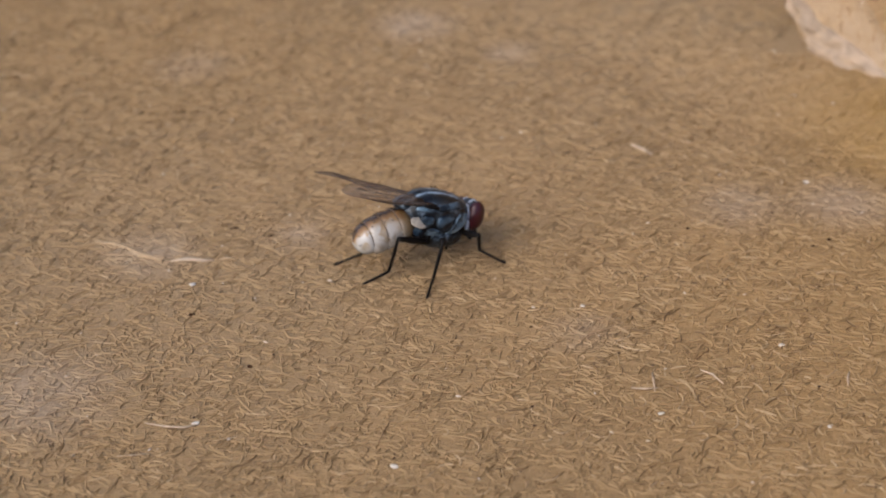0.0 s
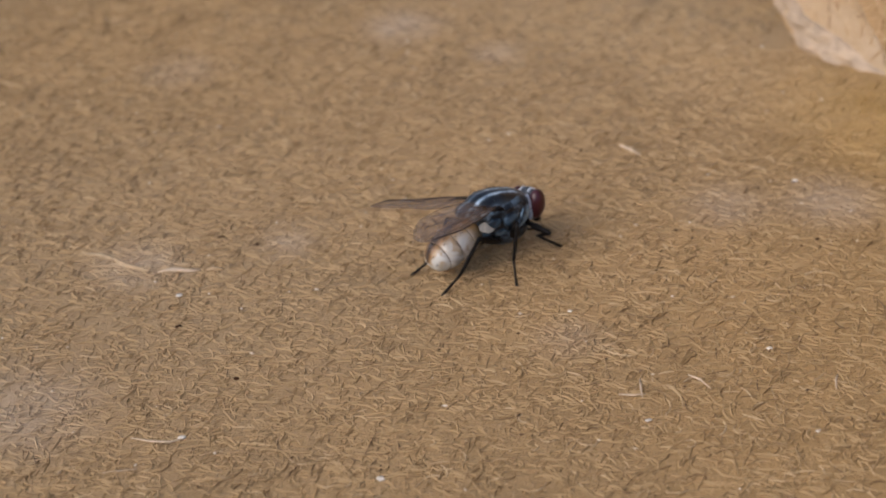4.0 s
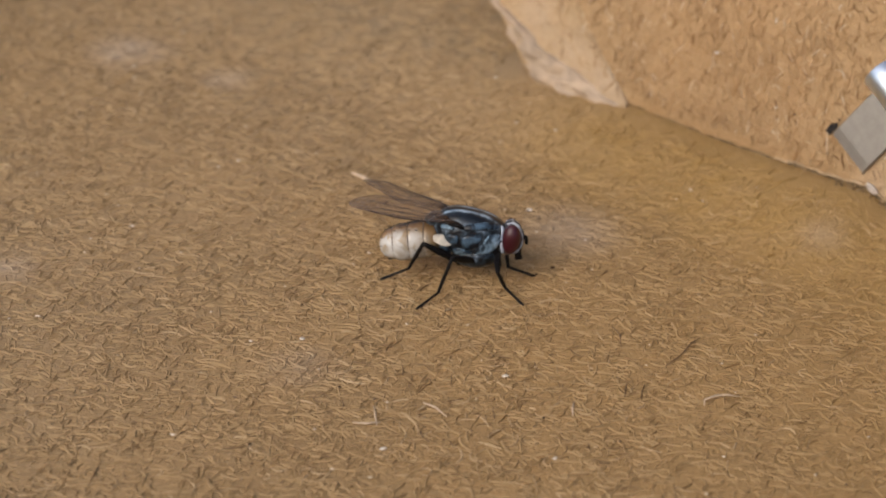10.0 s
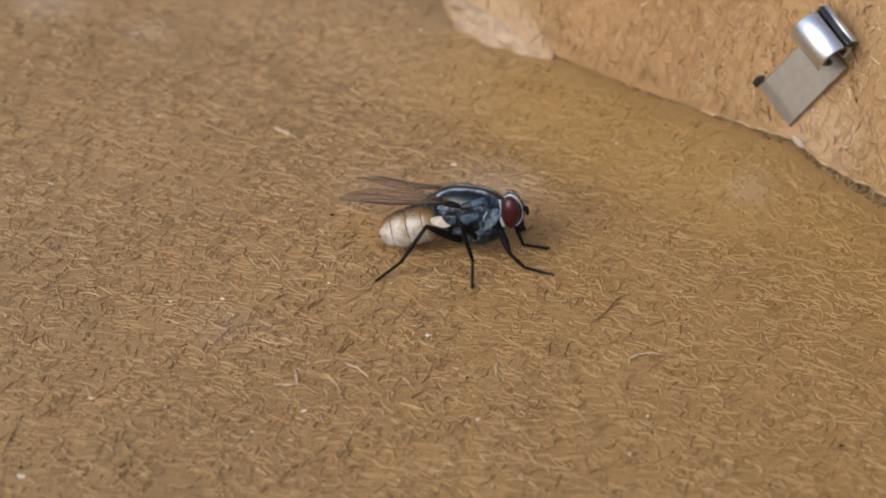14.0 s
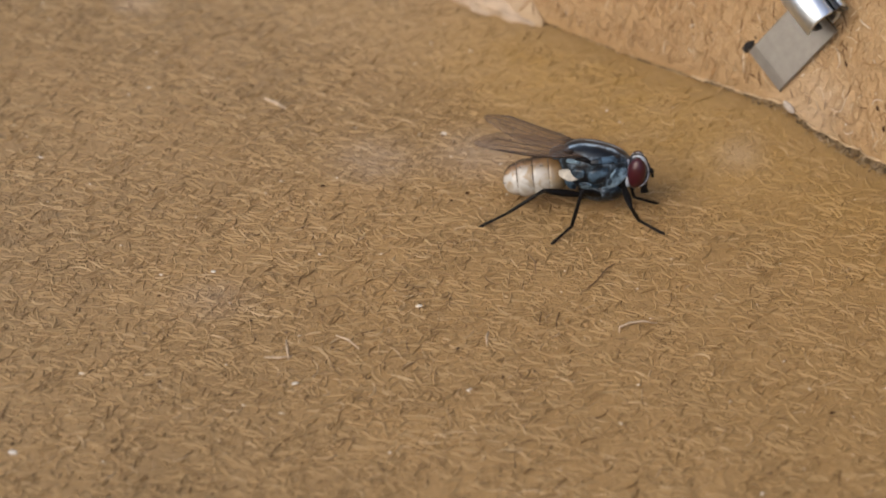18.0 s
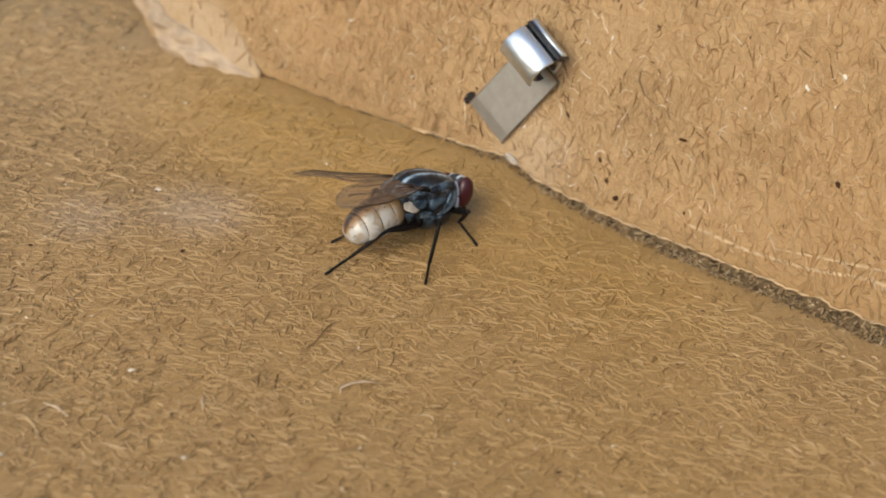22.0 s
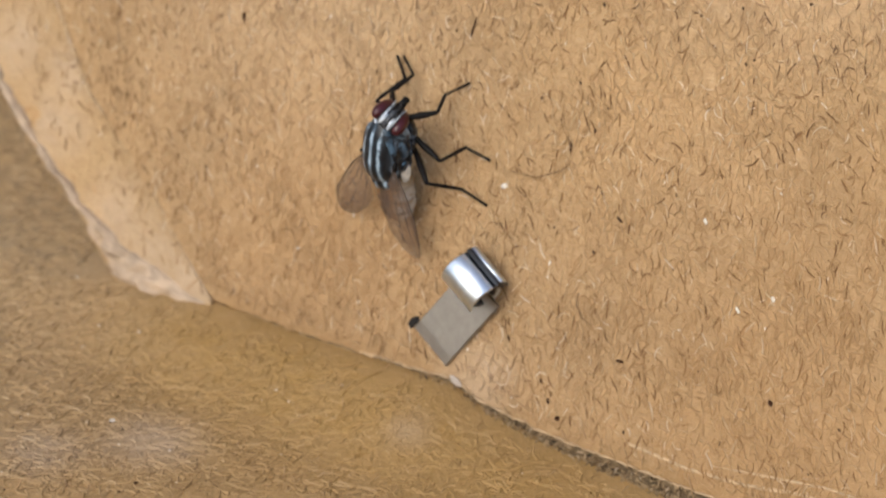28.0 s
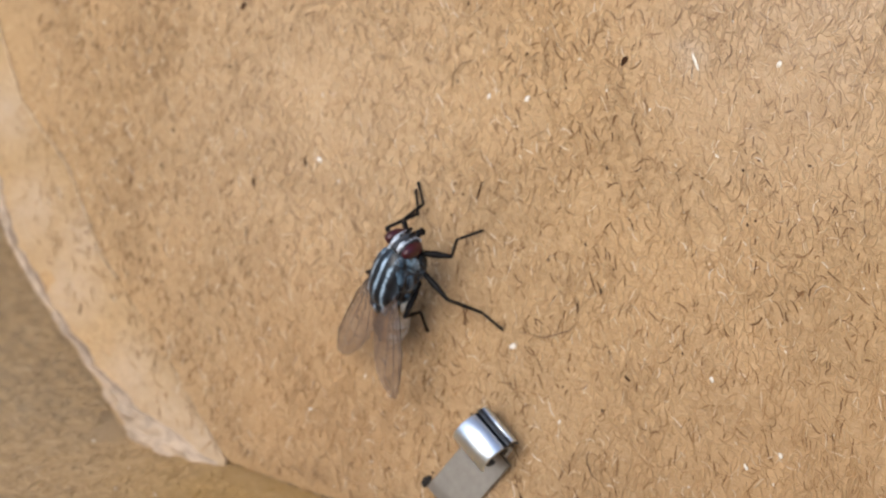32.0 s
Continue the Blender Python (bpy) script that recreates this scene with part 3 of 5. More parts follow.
def edge_lip():
    """The pale torn lip of the liner along its lower edge."""
    n = 260
    pts, rad = [], []
    for i in range(n + 1):
        x = 9 + 45 * i / n
        rag = 0.16 * noise.noise(Vector((x * 1.2, 3, 0))) + 0.11 * noise.noise(Vector((x * 4, 9, 0))) + 0.05
        pts.append((x, lerp_table(LOWER, x) + rag + 0.03, -0.10 + 0.05 * noise.noise(Vector((x * 3, 1, 1)))))
        rad.append(max(0.015, 0.05 + 0.08 * noise.noise(Vector((x * 1.7, 2, 6)))))
    part("edge_lip", tube(pts, rad, 6), CREASE, flap, "pale torn lip of the paper face")


edge_lip()


# ---- grit ----
GRIT = fibre_mat("grit", ((0.0, (0.05, 0.024, 0.01)), (0.45, (0.12, 0.065, 0.028)), (0.55, (0.60, 0.48, 0.33)), (1.0, (0.78, 0.70, 0.58))))


def grit(name, count, place, label, frame_m, seed, ground=None):
    """Tiny bark and paper grains pressed into the surface."""
    rnd = random.Random(seed)
    verts, faces = [], []
    for _ in range(count):
        x, y, a = place(rnd)
        size = rnd.uniform(0.035, 0.085)
        z = (ground(x, y) if ground else 0.0) + 0.03
        long = rnd.uniform(1.0, 2.2)
        k = len(verts)
        for u, v, h in ((1, 0, 0), (0.2, 1, 0), (-1, 0.2, 0), (-0.1, -1, 0), (0, 0, 0.8), (0, 0, -0.8)):
            u, v = u * size * long, v * size
            verts.append(((x + u * math.cos(a) - v * math.sin(a)) * MM, (y + u * math.sin(a) + v * math.cos(a)) * MM, (z + h * size) * MM))
        for i in range(4):
            faces += [(k + i, k + (i + 1) % 4, k + 4), (k + (i + 1) % 4, k + i, k + 5)]
    me = bpy.data.meshes.new(name)
    me.from_pydata(verts, [], faces)
    me.materials.append(GRIT)
    ob = new(name, me)
    ob.matrix_basis = frame_m
    return tagged(ob, label, "grit", kind="stuff")


grit("floor_grit", 520, on_floor, "dark and cream grains in the cardboard bottom", Matrix(), 21, floor_height)
grit("flap_grit", 330, on_flap, "dark and cream grains in the flap", FLAP, 22)


# ---- specks and flakes ----
def speck(name, label, category, material, x, y, on, length, width, turn, group):
    bm = blob((length / 2, width / 2, 0.05), seg=8, rings=5,
              shaper=lambda c: c * (1 + 0.35 * noise.noise(c * 1.5 + Vector((x, y, 0)))))
    ob = new(name, mesh_of(name, bm, material))
    lift = 0.03 if on is FLAP else floor_height(x, y)
    ob.matrix_basis = on @ pose(x * MM, y * MM, lift * MM, 0, 0, turn)
    return tagged(ob, label, category, group)


for x, y, l, w, a in ((20.47, 1.95, 0.35, 0.24, 20), (19.2, 3.4, 0.30, 0.16, -50), (19.8, 2.6, 0.34, 0.18, -60), (22.92, 5.59, 0.45, 0.18, 5),
                      (17.0, 4.9, 0.34, 0.14, -60), (30.6, 6.0, 0.40, 0.22, -40), (17.9, 14.6, 0.75, 0.12, 100), (11.34, 18.9, 1.2, 0.10, 85),
                      (-1.9, 16.3, 0.45, 0.22, 100), (17.6, 26.6, 0.6, 0.3, 70), (1.0, 18.0, 0.55, 0.13, 110), (-7.6, 17.85, 0.3, 0.16, 100),
                      (-4.6, 25.1, 0.5, 0.3, 60), (21.2, 12.0, 0.40, 0.13, 150)):
    speck("bark_speck", "dark brown bark speck in the cardboard flap", "speck", SPECK, x, y, FLAP, l, w, a, "dark specks in the flap")
for x, y, l, w, a in ((1.86, 18.3, 0.40, 0.26, 130), (12.91, 23.8, 0.42, 0.24, 60), (10.8, 23.5, 0.36, 0.2, 80), (25.4, 13.1, 0.36, 0.2, 130),
                      (27.98, 9.62, 0.36, 0.18, 140), (29.5, 10.6, 0.3, 0.18, 130), (25.3, 28.0, 0.35, 0.25, 60), (21.2, 27.3, 0.9, 0.2, 125),
                      (14.9, 11.9, 0.42, 0.3, 30), (4.2, 5.7, 0.25, 0.15, 20), (18.2, 9.0, 0.3, 0.14, 80)):
    speck("paper_flake", "tiny white paper flake on the cardboard flap", "flake", FLAKE, x, y, FLAP, l, w, a, "white flakes on the flap")
for x, y, l, w, a in ((6.61, -2.24, 0.26, 0.18, 30), (-0.11, -1.43, 0.24, 0.22, 0), (-19.5, -14.5, 0.3, 0.22, 0), (-22.9, -10.3, 0.34, 0.28, 20),
                      (-22.3, -2.2, 0.5, 0.14, 20), (-20.4, -2.9, 0.35, 0.25, 0), (5.8, -2.9, 0.2, 0.16, 0), (20.4, -20.0, 0.25, 0.2, 0)):
    speck("bark_speck", "dark brown bark speck in the cardboard bottom", "speck", SPECK, x, y, Matrix(), l, w, a, "dark specks in the bottom")
for x, y, l, w, a in ((4.0, -11.75, 0.3, 0.22, 10), (5.83, 3.52, 0.36, 0.26, 0), (-23.36, -7.6, 0.3, 0.35, 80), (-12.26, -21.75, 0.3, 0.4, 70),
                      (-21.1, -19.0, 0.4, 0.25, 20), (-1.28, -17.39, 0.32, 0.2, 20), (-4.95, -8.78, 0.25, 0.18, 0), (5.8, -18.03, 0.3, 0.2, 20)):
    speck("paper_flake", "tiny white paper flake on the cardboard bottom", "flake", FLAKE, x, y, Matrix(), l, w, a, "white flakes on the bottom")


def strand(name, label, points, radius, material, category):
    ob = new(name, mesh_of(name, tube(points, radius, 6), material))
    return tagged(ob, label, category)


strand("loose_fibre", "pale curled loose fibre lying on cardboard", [(12.4, -14.1, 0.05), (12.45, -13.75, 0.12), (12.9, -13.5, 0.16), (13.5, -13.35, 0.14), (14.1, -13.4, 0.05)],
       [0.02, 0.04, 0.05, 0.04, 0.015], STRAW, "fibre")
strand("straw_sliver", "pale straw sliver lying on cardboard", [(-3.0, 7.2, 0.06), (-2.4, 6.6, 0.1), (-1.9, 6.1, 0.06)], [0.05, 0.11, 0.04], STRAW, "sliver")
strand("straw_sliver", "long faded fibre streak stuck on cardboard", [(-29.0, -3.7, -0.02), (-27.9, -4.0, 0.01), (-27.2, -4.3, 0.0), (-26.4, -5.0, 0.03), (-25.4, -5.35, 0.0), (-24.9, -5.3, -0.02)],
       [0.04, 0.12, 0.09, 0.14, 0.10, 0.02], FADED, "sliver")
strand("paper_shred", "short pale shred lying on cardboard", [(-24.8, -5.5, 0.0), (-24.1, -5.35, 0.05), (-23.2, -5.45, 0.04), (-22.7, -5.3, 0.0)], [0.03, 0.12, 0.10, 0.02], STRAW, "shred")
strand("paper_shred", "tiny faded shred lying on cardboard", [(-22.5, -5.25, 0.0), (-22.1, -5.15, 0.03), (-21.6, -5.2, 0.0)], [0.02, 0.08, 0.02], FADED, "shred")


DARK_HAIR = plain("dark_hair", (0.19, 0.11, 0.05), 0.6)


def hair(points, radius, material, label, on):
    """A thin hair lying on the bottom sheet or on the flap, through places in mm."""
    pts = []
    n = len(points)
    for i, (x, y) in enumerate(points):
        base = 0.03 if on is FLAP else floor_height(x, y)
        pts.append((x, y, base + 0.03 + 0.06 * math.sin(math.pi * i / (n - 1))))
    ob = new("loose_hair", mesh_of("loose_hair", tube(pts, [radius * 0.5] + [radius] * (n - 2) + [radius * 0.4], 6), material))
    ob.matrix_basis = on
    return tagged(ob, label, "hair", "loose hairs on the cardboard")


for points in (((8.68, 23.46), (8.62, 24.16), (8.97, 24.77), (9.57, 25.01)),
               ((15.03, 12.7), (16.46, 12.74), (17.72, 13.42), (18.07, 13.93)),
               ((17.64, 15.09), (17.78, 14.79), (18.04, 14.43)),
               ((20.04, 8.06), (20.08, 7.53), (20.51, 6.99), (21.09, 6.76))):
    hair(points, 0.03, DARK_HAIR, "thin curled dark brown hair on the flap", FLAP)
for points in (((11.03, -10.98), (11.84, -10.07), (12.44, -9), (12.86, -8.57)),
               ((9.04, -7.66), (9.27, -8.4), (9.25, -9.47)),
               ((-16.29, -22.07), (-16.06, -21.66), (-15.81, -20.97)),
               ((-13.11, -20.23), (-12.96, -19.48), (-12.77, -18.47))):
    hair(points, 0.032, DARK_HAIR, "thin dark brown hair on the cardboard bottom", Matrix())
for points in (((-1.69, -14.26), (-1.64, -15.02), (-1.56, -15.78)),
               ((0.4, -13.96), (0.91, -14.39), (1.38, -15.02)),
               ((6.85, -13.83), (6.74, -14.39), (6.73, -14.94)),
               ((-23.28, -19.13), (-22.36, -19.43), (-21.55, -19.47), (-20.92, -19.15)),
               ((-2.59, -15.51), (-2, -15.66), (-1.42, -15.46)),
               ((-23.96, -21.65), (-22.58, -21.34))):
    hair(points, 0.05, STRAW, "short pale straw hair on the cardboard bottom", Matrix())


# ---- the carton staple in the flap ----
def staple():
    st = thing("carton_staple", "shiny flat steel carton staple leg curled over the flap", "staple",
               m=FLAP @ pose(13.0 * MM, 3.25 * MM, 0.0, 0, 0, 59.0))
    # profile in the x (along the leg) and z plane, swept over the width
    th = 0.16
    prof = [(-0.14, -0.4), (-0.08, -0.1), (0.0, 0.12), (0.5, 0.18), (1.8, 0.26), (4.1, 0.40)]
    r, cx, cz = 0.88, 4.30, 1.32
    for i in range(0, 23):
        a = radians(-90 + i * 11)
        prof.append((cx + r * math.cos(a), cz + r * math.sin(a)))

    def sweep(pr, half):
        bm = bmesh.new()
        loops = []
        for i, (x, z) in enumerate(pr):
            xa, za = pr[max(i - 1, 0)]
            xb, zb = pr[min(i + 1, len(pr) - 1)]
            d = Vector((xb - xa, zb - za)).normalized()
            nx, nz = -d.y * th / 2, d.x * th / 2
            b = 0.05
            ring = []
            for y, k in ((-half, -0.5), (-half, 0.5), (-half + b, 1), (half - b, 1), (half, 0.5), (half, -0.5), (half - b, -1), (-half + b, -1)):
                ring.append(bm.verts.new(((x + nx * k) * MM, y * MM, (z + nz * k) * MM)))
            loops.append(ring)
        for a, b2 in zip(loops, loops[1:]):
            for k in range(8):
                bm.faces.new((a[k], a[(k + 1) % 8], b2[(k + 1) % 8], b2[k]))
        bm.faces.new(loops[0][::-1])
        bm.faces.new(loops[-1])
        bmesh.ops.recalc_face_normals(bm, faces=bm.faces)
        return bm
    def moved(bm):
        bmesh.ops.translate(bm, verts=bm.verts, vec=(0.1 * MM, 0.30 * MM, 0))
        return bm
    part("leg", sweep(prof[:7], 1.28), STEEL_DIM, st, "flat grey steel leg", smooth=False)
    part("curl", moved(sweep(prof[6:], 1.14)), STEEL_LIT, st, "bright curled steel tip")
    bm = sweep([(5.30, 0.49), (5.40, 0.81), (5.44, 1.24), (5.38, 1.64)], 1.17)
    part("rim", moved(sweep([(5.50, 0.94), (5.55, 1.19), (5.52, 1.41)], 1.12)), STEEL_LIT, st, "thin bright rim of the steel tip")
    # Inner roll added to fill the curl with dark, as shade inside it.
    inner = [(4.36 + 0.62 * math.cos(radians(a)), 1.31 + 0.62 * math.sin(radians(a))) for a in range(-80, 250, 30)]
    part("inner_curl", moved(sweep(inner, 1.08)), STEEL_SHADE, st, "added dark-coloured roll for the shade inside the curl")
    add_bm(bm, sweep([(5.10, 0.62), (5.18, 0.95), (5.19, 1.35), (5.12, 1.72)], 1.15))
    # Plates coloured dark for the shaded slot behind the curl.
    part("tip", moved(bm), STEEL_SHADE, st, "edge of the steel tip, coloured dark as shade", smooth=False)
    return st


staple()
# Near-black bump stands for the shade inside a slit; no hole is cut.
speck("slit_shade_patch", "near-black patch for the shade in the punched slit beside the staple leg", "slit", SLIT_SHADE, 11.72, 4.08, FLAP, 0.85, 0.5, 62, "")
bm = blob((0.42, 0.18, 0.11), seg=14, rings=8, shaper=lambda c: c * (1 + 0.3 * noise.noise(c * 2)))
fluff = new("paper_fluff", mesh_of("paper_fluff", bm, FLUFF))
fluff.matrix_basis = FLAP @ pose(14.7 * MM, 1.95 * MM, -0.00002, 0, 0, -25)
tagged(fluff, "pale torn paper tuft below the staple", "paper tuft")


# ---- the fly ----
FEMUR = {"F": 1.55, "M": 1.9, "H": 2.0}
TIBIA = {"F": 1.55, "M": 1.9, "H": 2.0}
TARSUS = {"F": 1.4, "M": 1.35, "H": 1.45}
COXA = {"F": (1.60, 0.45, 2.35), "M": (0.50, 0.60, 2.1), "H": (-0.30, 0.55, 2.1)}


def thorax_shape(c):
    """A rounded box: flat back, straight flanks."""
    c = Vector([math.copysign(abs(v) ** 0.82, v) for v in c])
    c.z *= 1.0 - 0.10 * c.x
    c.y *= 1.0 - 0.18 * max(0, c.x) - 0.06 * max(0, -c.x)
    return c


TH_AT, TH_SIZE, TH_TILT = (0.30, 0, 3.36), (1.75, 1.08, 1.10), 10
AB_WIDE = ((0.0, 0.62), (0.08, 0.80), (0.25, 0.97), (0.48, 1.0), (0.68, 0.95), (0.84, 0.80), (0.93, 0.60), (0.98, 0.38), (1.0, 0.16))


def abdomen_segment(t0, t1):
    """One ring of the abdomen, its hind edge standing over the next."""
    bm = bmesh.new()
    rings, seg, n = [], 36, 9
    for i in range(n + 1):
        u = i / n
        t = t0 + (t1 - t0) * u
        r = lerp_table(AB_WIDE, t) * (0.955 + 0.055 * math.sin(math.pi * min(1.0, u * 1.15) * 0.62))
        if i == n and t1 < 1:
            r *= 0.95
        ring = []
        for k in range(seg):
            a = 2 * math.pi * k / seg
            lump = 1 + 0.035 * noise.noise(Vector((t * 4, math.cos(a) * 1.5, math.sin(a) * 1.5)))
            flat = 0.90 if math.sin(a) > 0 else 1.0
            ring.append(bm.verts.new((-t * AB_LONG * MM, 1.0 * r * lump * math.cos(a) * MM, (0.96 * r * lump * flat * math.sin(a) - 0.15 * t * t) * MM)))
        rings.append(ring)
    for a, b in zip(rings, rings[1:]):
        for k in range(seg):
            bm.faces.new((a[k], a[(k + 1) % seg], b[(k + 1) % seg], b[k]))
    bm.faces.new(rings[0][::-1])
    bm.faces.new(rings[-1])
    bmesh.ops.recalc_face_normals(bm, faces=bm.faces)
    return bm


def flank_at(x, z):
    """Half width of the thorax at a place of its side view, in mm."""
    a = radians(TH_TILT)
    dx, dz = x - TH_AT[0], z - TH_AT[2]
    px = (math.cos(a) * dx - math.sin(a) * dz) / TH_SIZE[0]
    pz = (math.sin(a) * dx + math.cos(a) * dz) / TH_SIZE[2] / (1 - 0.10 * px)
    rest = max(0.0, 1 - abs(px) ** 2.44 - abs(pz) ** 2.44)
    return rest ** 0.41 * (1 - 0.18 * max(0, px) - 0.06 * max(0, -px)) * TH_SIZE[1]


def side_plate(outline, s):
    """A low domed plate on the flank from its outline in the side view."""
    bm = bmesh.new()
    pts = []
    for (xa, za), (xb, zb) in zip(outline, outline[1:] + outline[:1]):
        for f in (0, 0.34, 0.67):
            pts.append(Vector((xa + (xb - xa) * f, za + (zb - za) * f)))
    pts = [(pts[i - 1] + 2 * q + pts[(i + 1) % len(pts)]) / 4 for i, q in enumerate(pts)]
    mid = sum(pts, Vector((0, 0))) / len(pts)
    rings = []
    for k, h in ((1.0, -0.06), (0.96, 0.035), (0.82, 0.07), (0.5, 0.085)):
        ring = []
        for q in pts:
            w = mid + (q - mid) * k
            y = max(flank_at(w.x, w.y), 0.55) + h + 0.02 * noise.noise(Vector((w.x * 2, w.y * 2, 1)))
            ring.append(bm.verts.new((w.x * MM, s * y * MM, w.y * MM)))
        rings.append(ring)
    n = len(pts)
    for a, b in zip(rings, rings[1:]):
        for k in range(n):
            bm.faces.new((a[k], a[(k + 1) % n], b[(k + 1) % n], b[k]))
    bm.faces.new(rings[-1])
    bmesh.ops.recalc_face_normals(bm, faces=bm.faces)
    return bm


SIDE_PLATES = ((((1.72, 3.45), (1.80, 3.0), (1.30, 2.45), (0.70, 2.12), (0.35, 2.25), (0.85, 2.75), (1.15, 3.40)), True),
               (((1.02, 3.50), (0.72, 2.82), (0.25, 2.62), (-0.05, 3.0), (0.05, 3.45)), False),
               (((1.75, 3.60), (1.0, 3.64), (0.0, 3.60), (0.1, 3.92), (1.2, 4.0), (1.7, 3.82)), False),
               (((-0.14, 3.42), (-0.20, 3.02), (-0.60, 2.97), (-0.88, 3.3), (-0.6, 3.5)), False),
               (((0.52, 2.50), (0.15, 2.15), (-0.35, 2.2), (-0.52, 2.75), (-0.1, 2.85)), True),
               (((-0.66, 2.80), (-0.52, 2.34), (-0.95, 2.42), (-1.15, 2.85)), False),
               (((-0.35, 3.66), (-0.35, 3.88), (-0.95, 3.92), (-1.05, 3.72)), True))


def wing_bm(side):
    out = [(0, 0), (0.5, 0.16), (1.4, 0.30), (2.6, 0.34), (3.8, 0.26), (4.6, 0.06), (4.95, -0.22), (4.9, -0.62), (4.4, -1.12), (3.6, -1.52),
           (2.6, -1.72), (1.7, -1.66), (1.1, -1.30), (0.75, -0.95), (0.4, -0.62), (0.1, -0.28)]
    bm = bmesh.new()
    c = bm.verts.new((2.2 * MM, -0.6 * side * MM, 0.05 * MM))
    vs = [bm.verts.new((x * MM, y * side * MM, (0.06 * math.sin(x * 2.1) + 0.05 * y) * MM)) for x, y in out]
    for a, b in zip(vs, vs[1:] + vs[:1]):
        bm.faces.new((c, a, b))
    bmesh.ops.subdivide_edges(bm, edges=bm.edges, cuts=2, use_grid_fill=True)
    for v in bm.verts:
        v.co.x *= 1.05
    ret = bmesh.ops.extrude_face_region(bm, geom=list(bm.faces))
    for v in [g for g in ret["geom"] if isinstance(g, bmesh.types.BMVert)]:
        v.co.z += 0.012 * MM
    bmesh.ops.recalc_face_normals(bm, faces=bm.faces)
    return bm


def vein_bm(side):
    lines = [[(0, 0), (1.4, 0.30), (2.8, 0.34), (4.0, 0.24), (4.85, -0.12)], [(0.1, -0.05), (1.2, 0.05), (2.6, 0.12), (4.2, 0.12)],
             [(0.6, -0.12), (1.8, -0.22), (3.2, -0.22), (4.93, -0.38)], [(0.6, -0.2), (1.7, -0.6), (2.9, -0.72), (3.9, -0.85), (4.35, -0.4)],
             [(0.5, -0.3), (1.3, -0.9), (2.4, -1.3), (3.3, -1.58)], [(2.5, -0.22), (2.55, -0.68)], [(3.3, -0.78), (3.0, -1.3)]]
    out = []
    for k, ln in enumerate(lines):
        w = 0.036 if k == 0 else 0.024
        p = [(x * 1.05, y * side, 0.06 * math.sin(x * 2.1) + 0.05 * y + 0.006) for x, y in ln]
        out.append(tube(p, [0.04] + [w] * (len(p) - 2) + [0.012], 5))
    return out


def leg_along(length, r0, r1, r2, hairs, seed, segs=1):
    """A leg piece along +x."""
    n = 8
    pts = [(length * i / n, 0, 0) for i in range(n + 1)]
    rad = []
    for i in range(n + 1):
        f = i / n
        r = r0 + (r1 - r0) * min(1, f * 2) if f < 0.5 else r1 + (r2 - r1) * (f - 0.5) * 2
        if segs > 1:
            r *= 0.82 + 0.18 * abs(math.sin(math.pi * f * segs))
        rad.append(r)
    bm = tube(pts, rad, 8)
    rnd = random.Random(seed)
    for _ in range(hairs):
        x, a = rnd.uniform(0.1, 0.95) * length, rnd.uniform(0, 6.28)
        l = rnd.uniform(0.12, 0.26)
        d = Vector((0.6, math.cos(a) * 0.8, math.sin(a) * 0.8)) * l
        add_bm(bm, tube([(x, math.cos(a) * r1 * 0.7, math.sin(a) * r1 * 0.7), (x + d.x, math.cos(a) * r1 * 0.7 + d.y, math.sin(a) * r1 * 0.7 + d.z)], [0.012, 0.004], 3))
    return bm


def bristles(spots, seed):
    rnd = random.Random(seed)
    bm = bmesh.new()
    for p, d, l in spots:
        p, d = Vector(p), Vector(d).normalized()
        mid = p + d * l * 0.5 + Vector((-0.05, 0, 0.02))
        end = p + d * l + Vector((-0.16, 0, 0)) * l
        add_bm(bm, tube([p, mid, end], [0.018, 0.013, 0.004], 4))
    return bm


def wing_pose(s, spread, lift=14, tip=8):
    """Right and left spread may differ."""
    return pose(-0.10 * MM, 0.96 * s * MM, 3.98 * MM) @ pose(0, 0, 0, 0, 0, 180 - spread * s) @ pose(0, 0, 0, tip * s, -lift, 0)


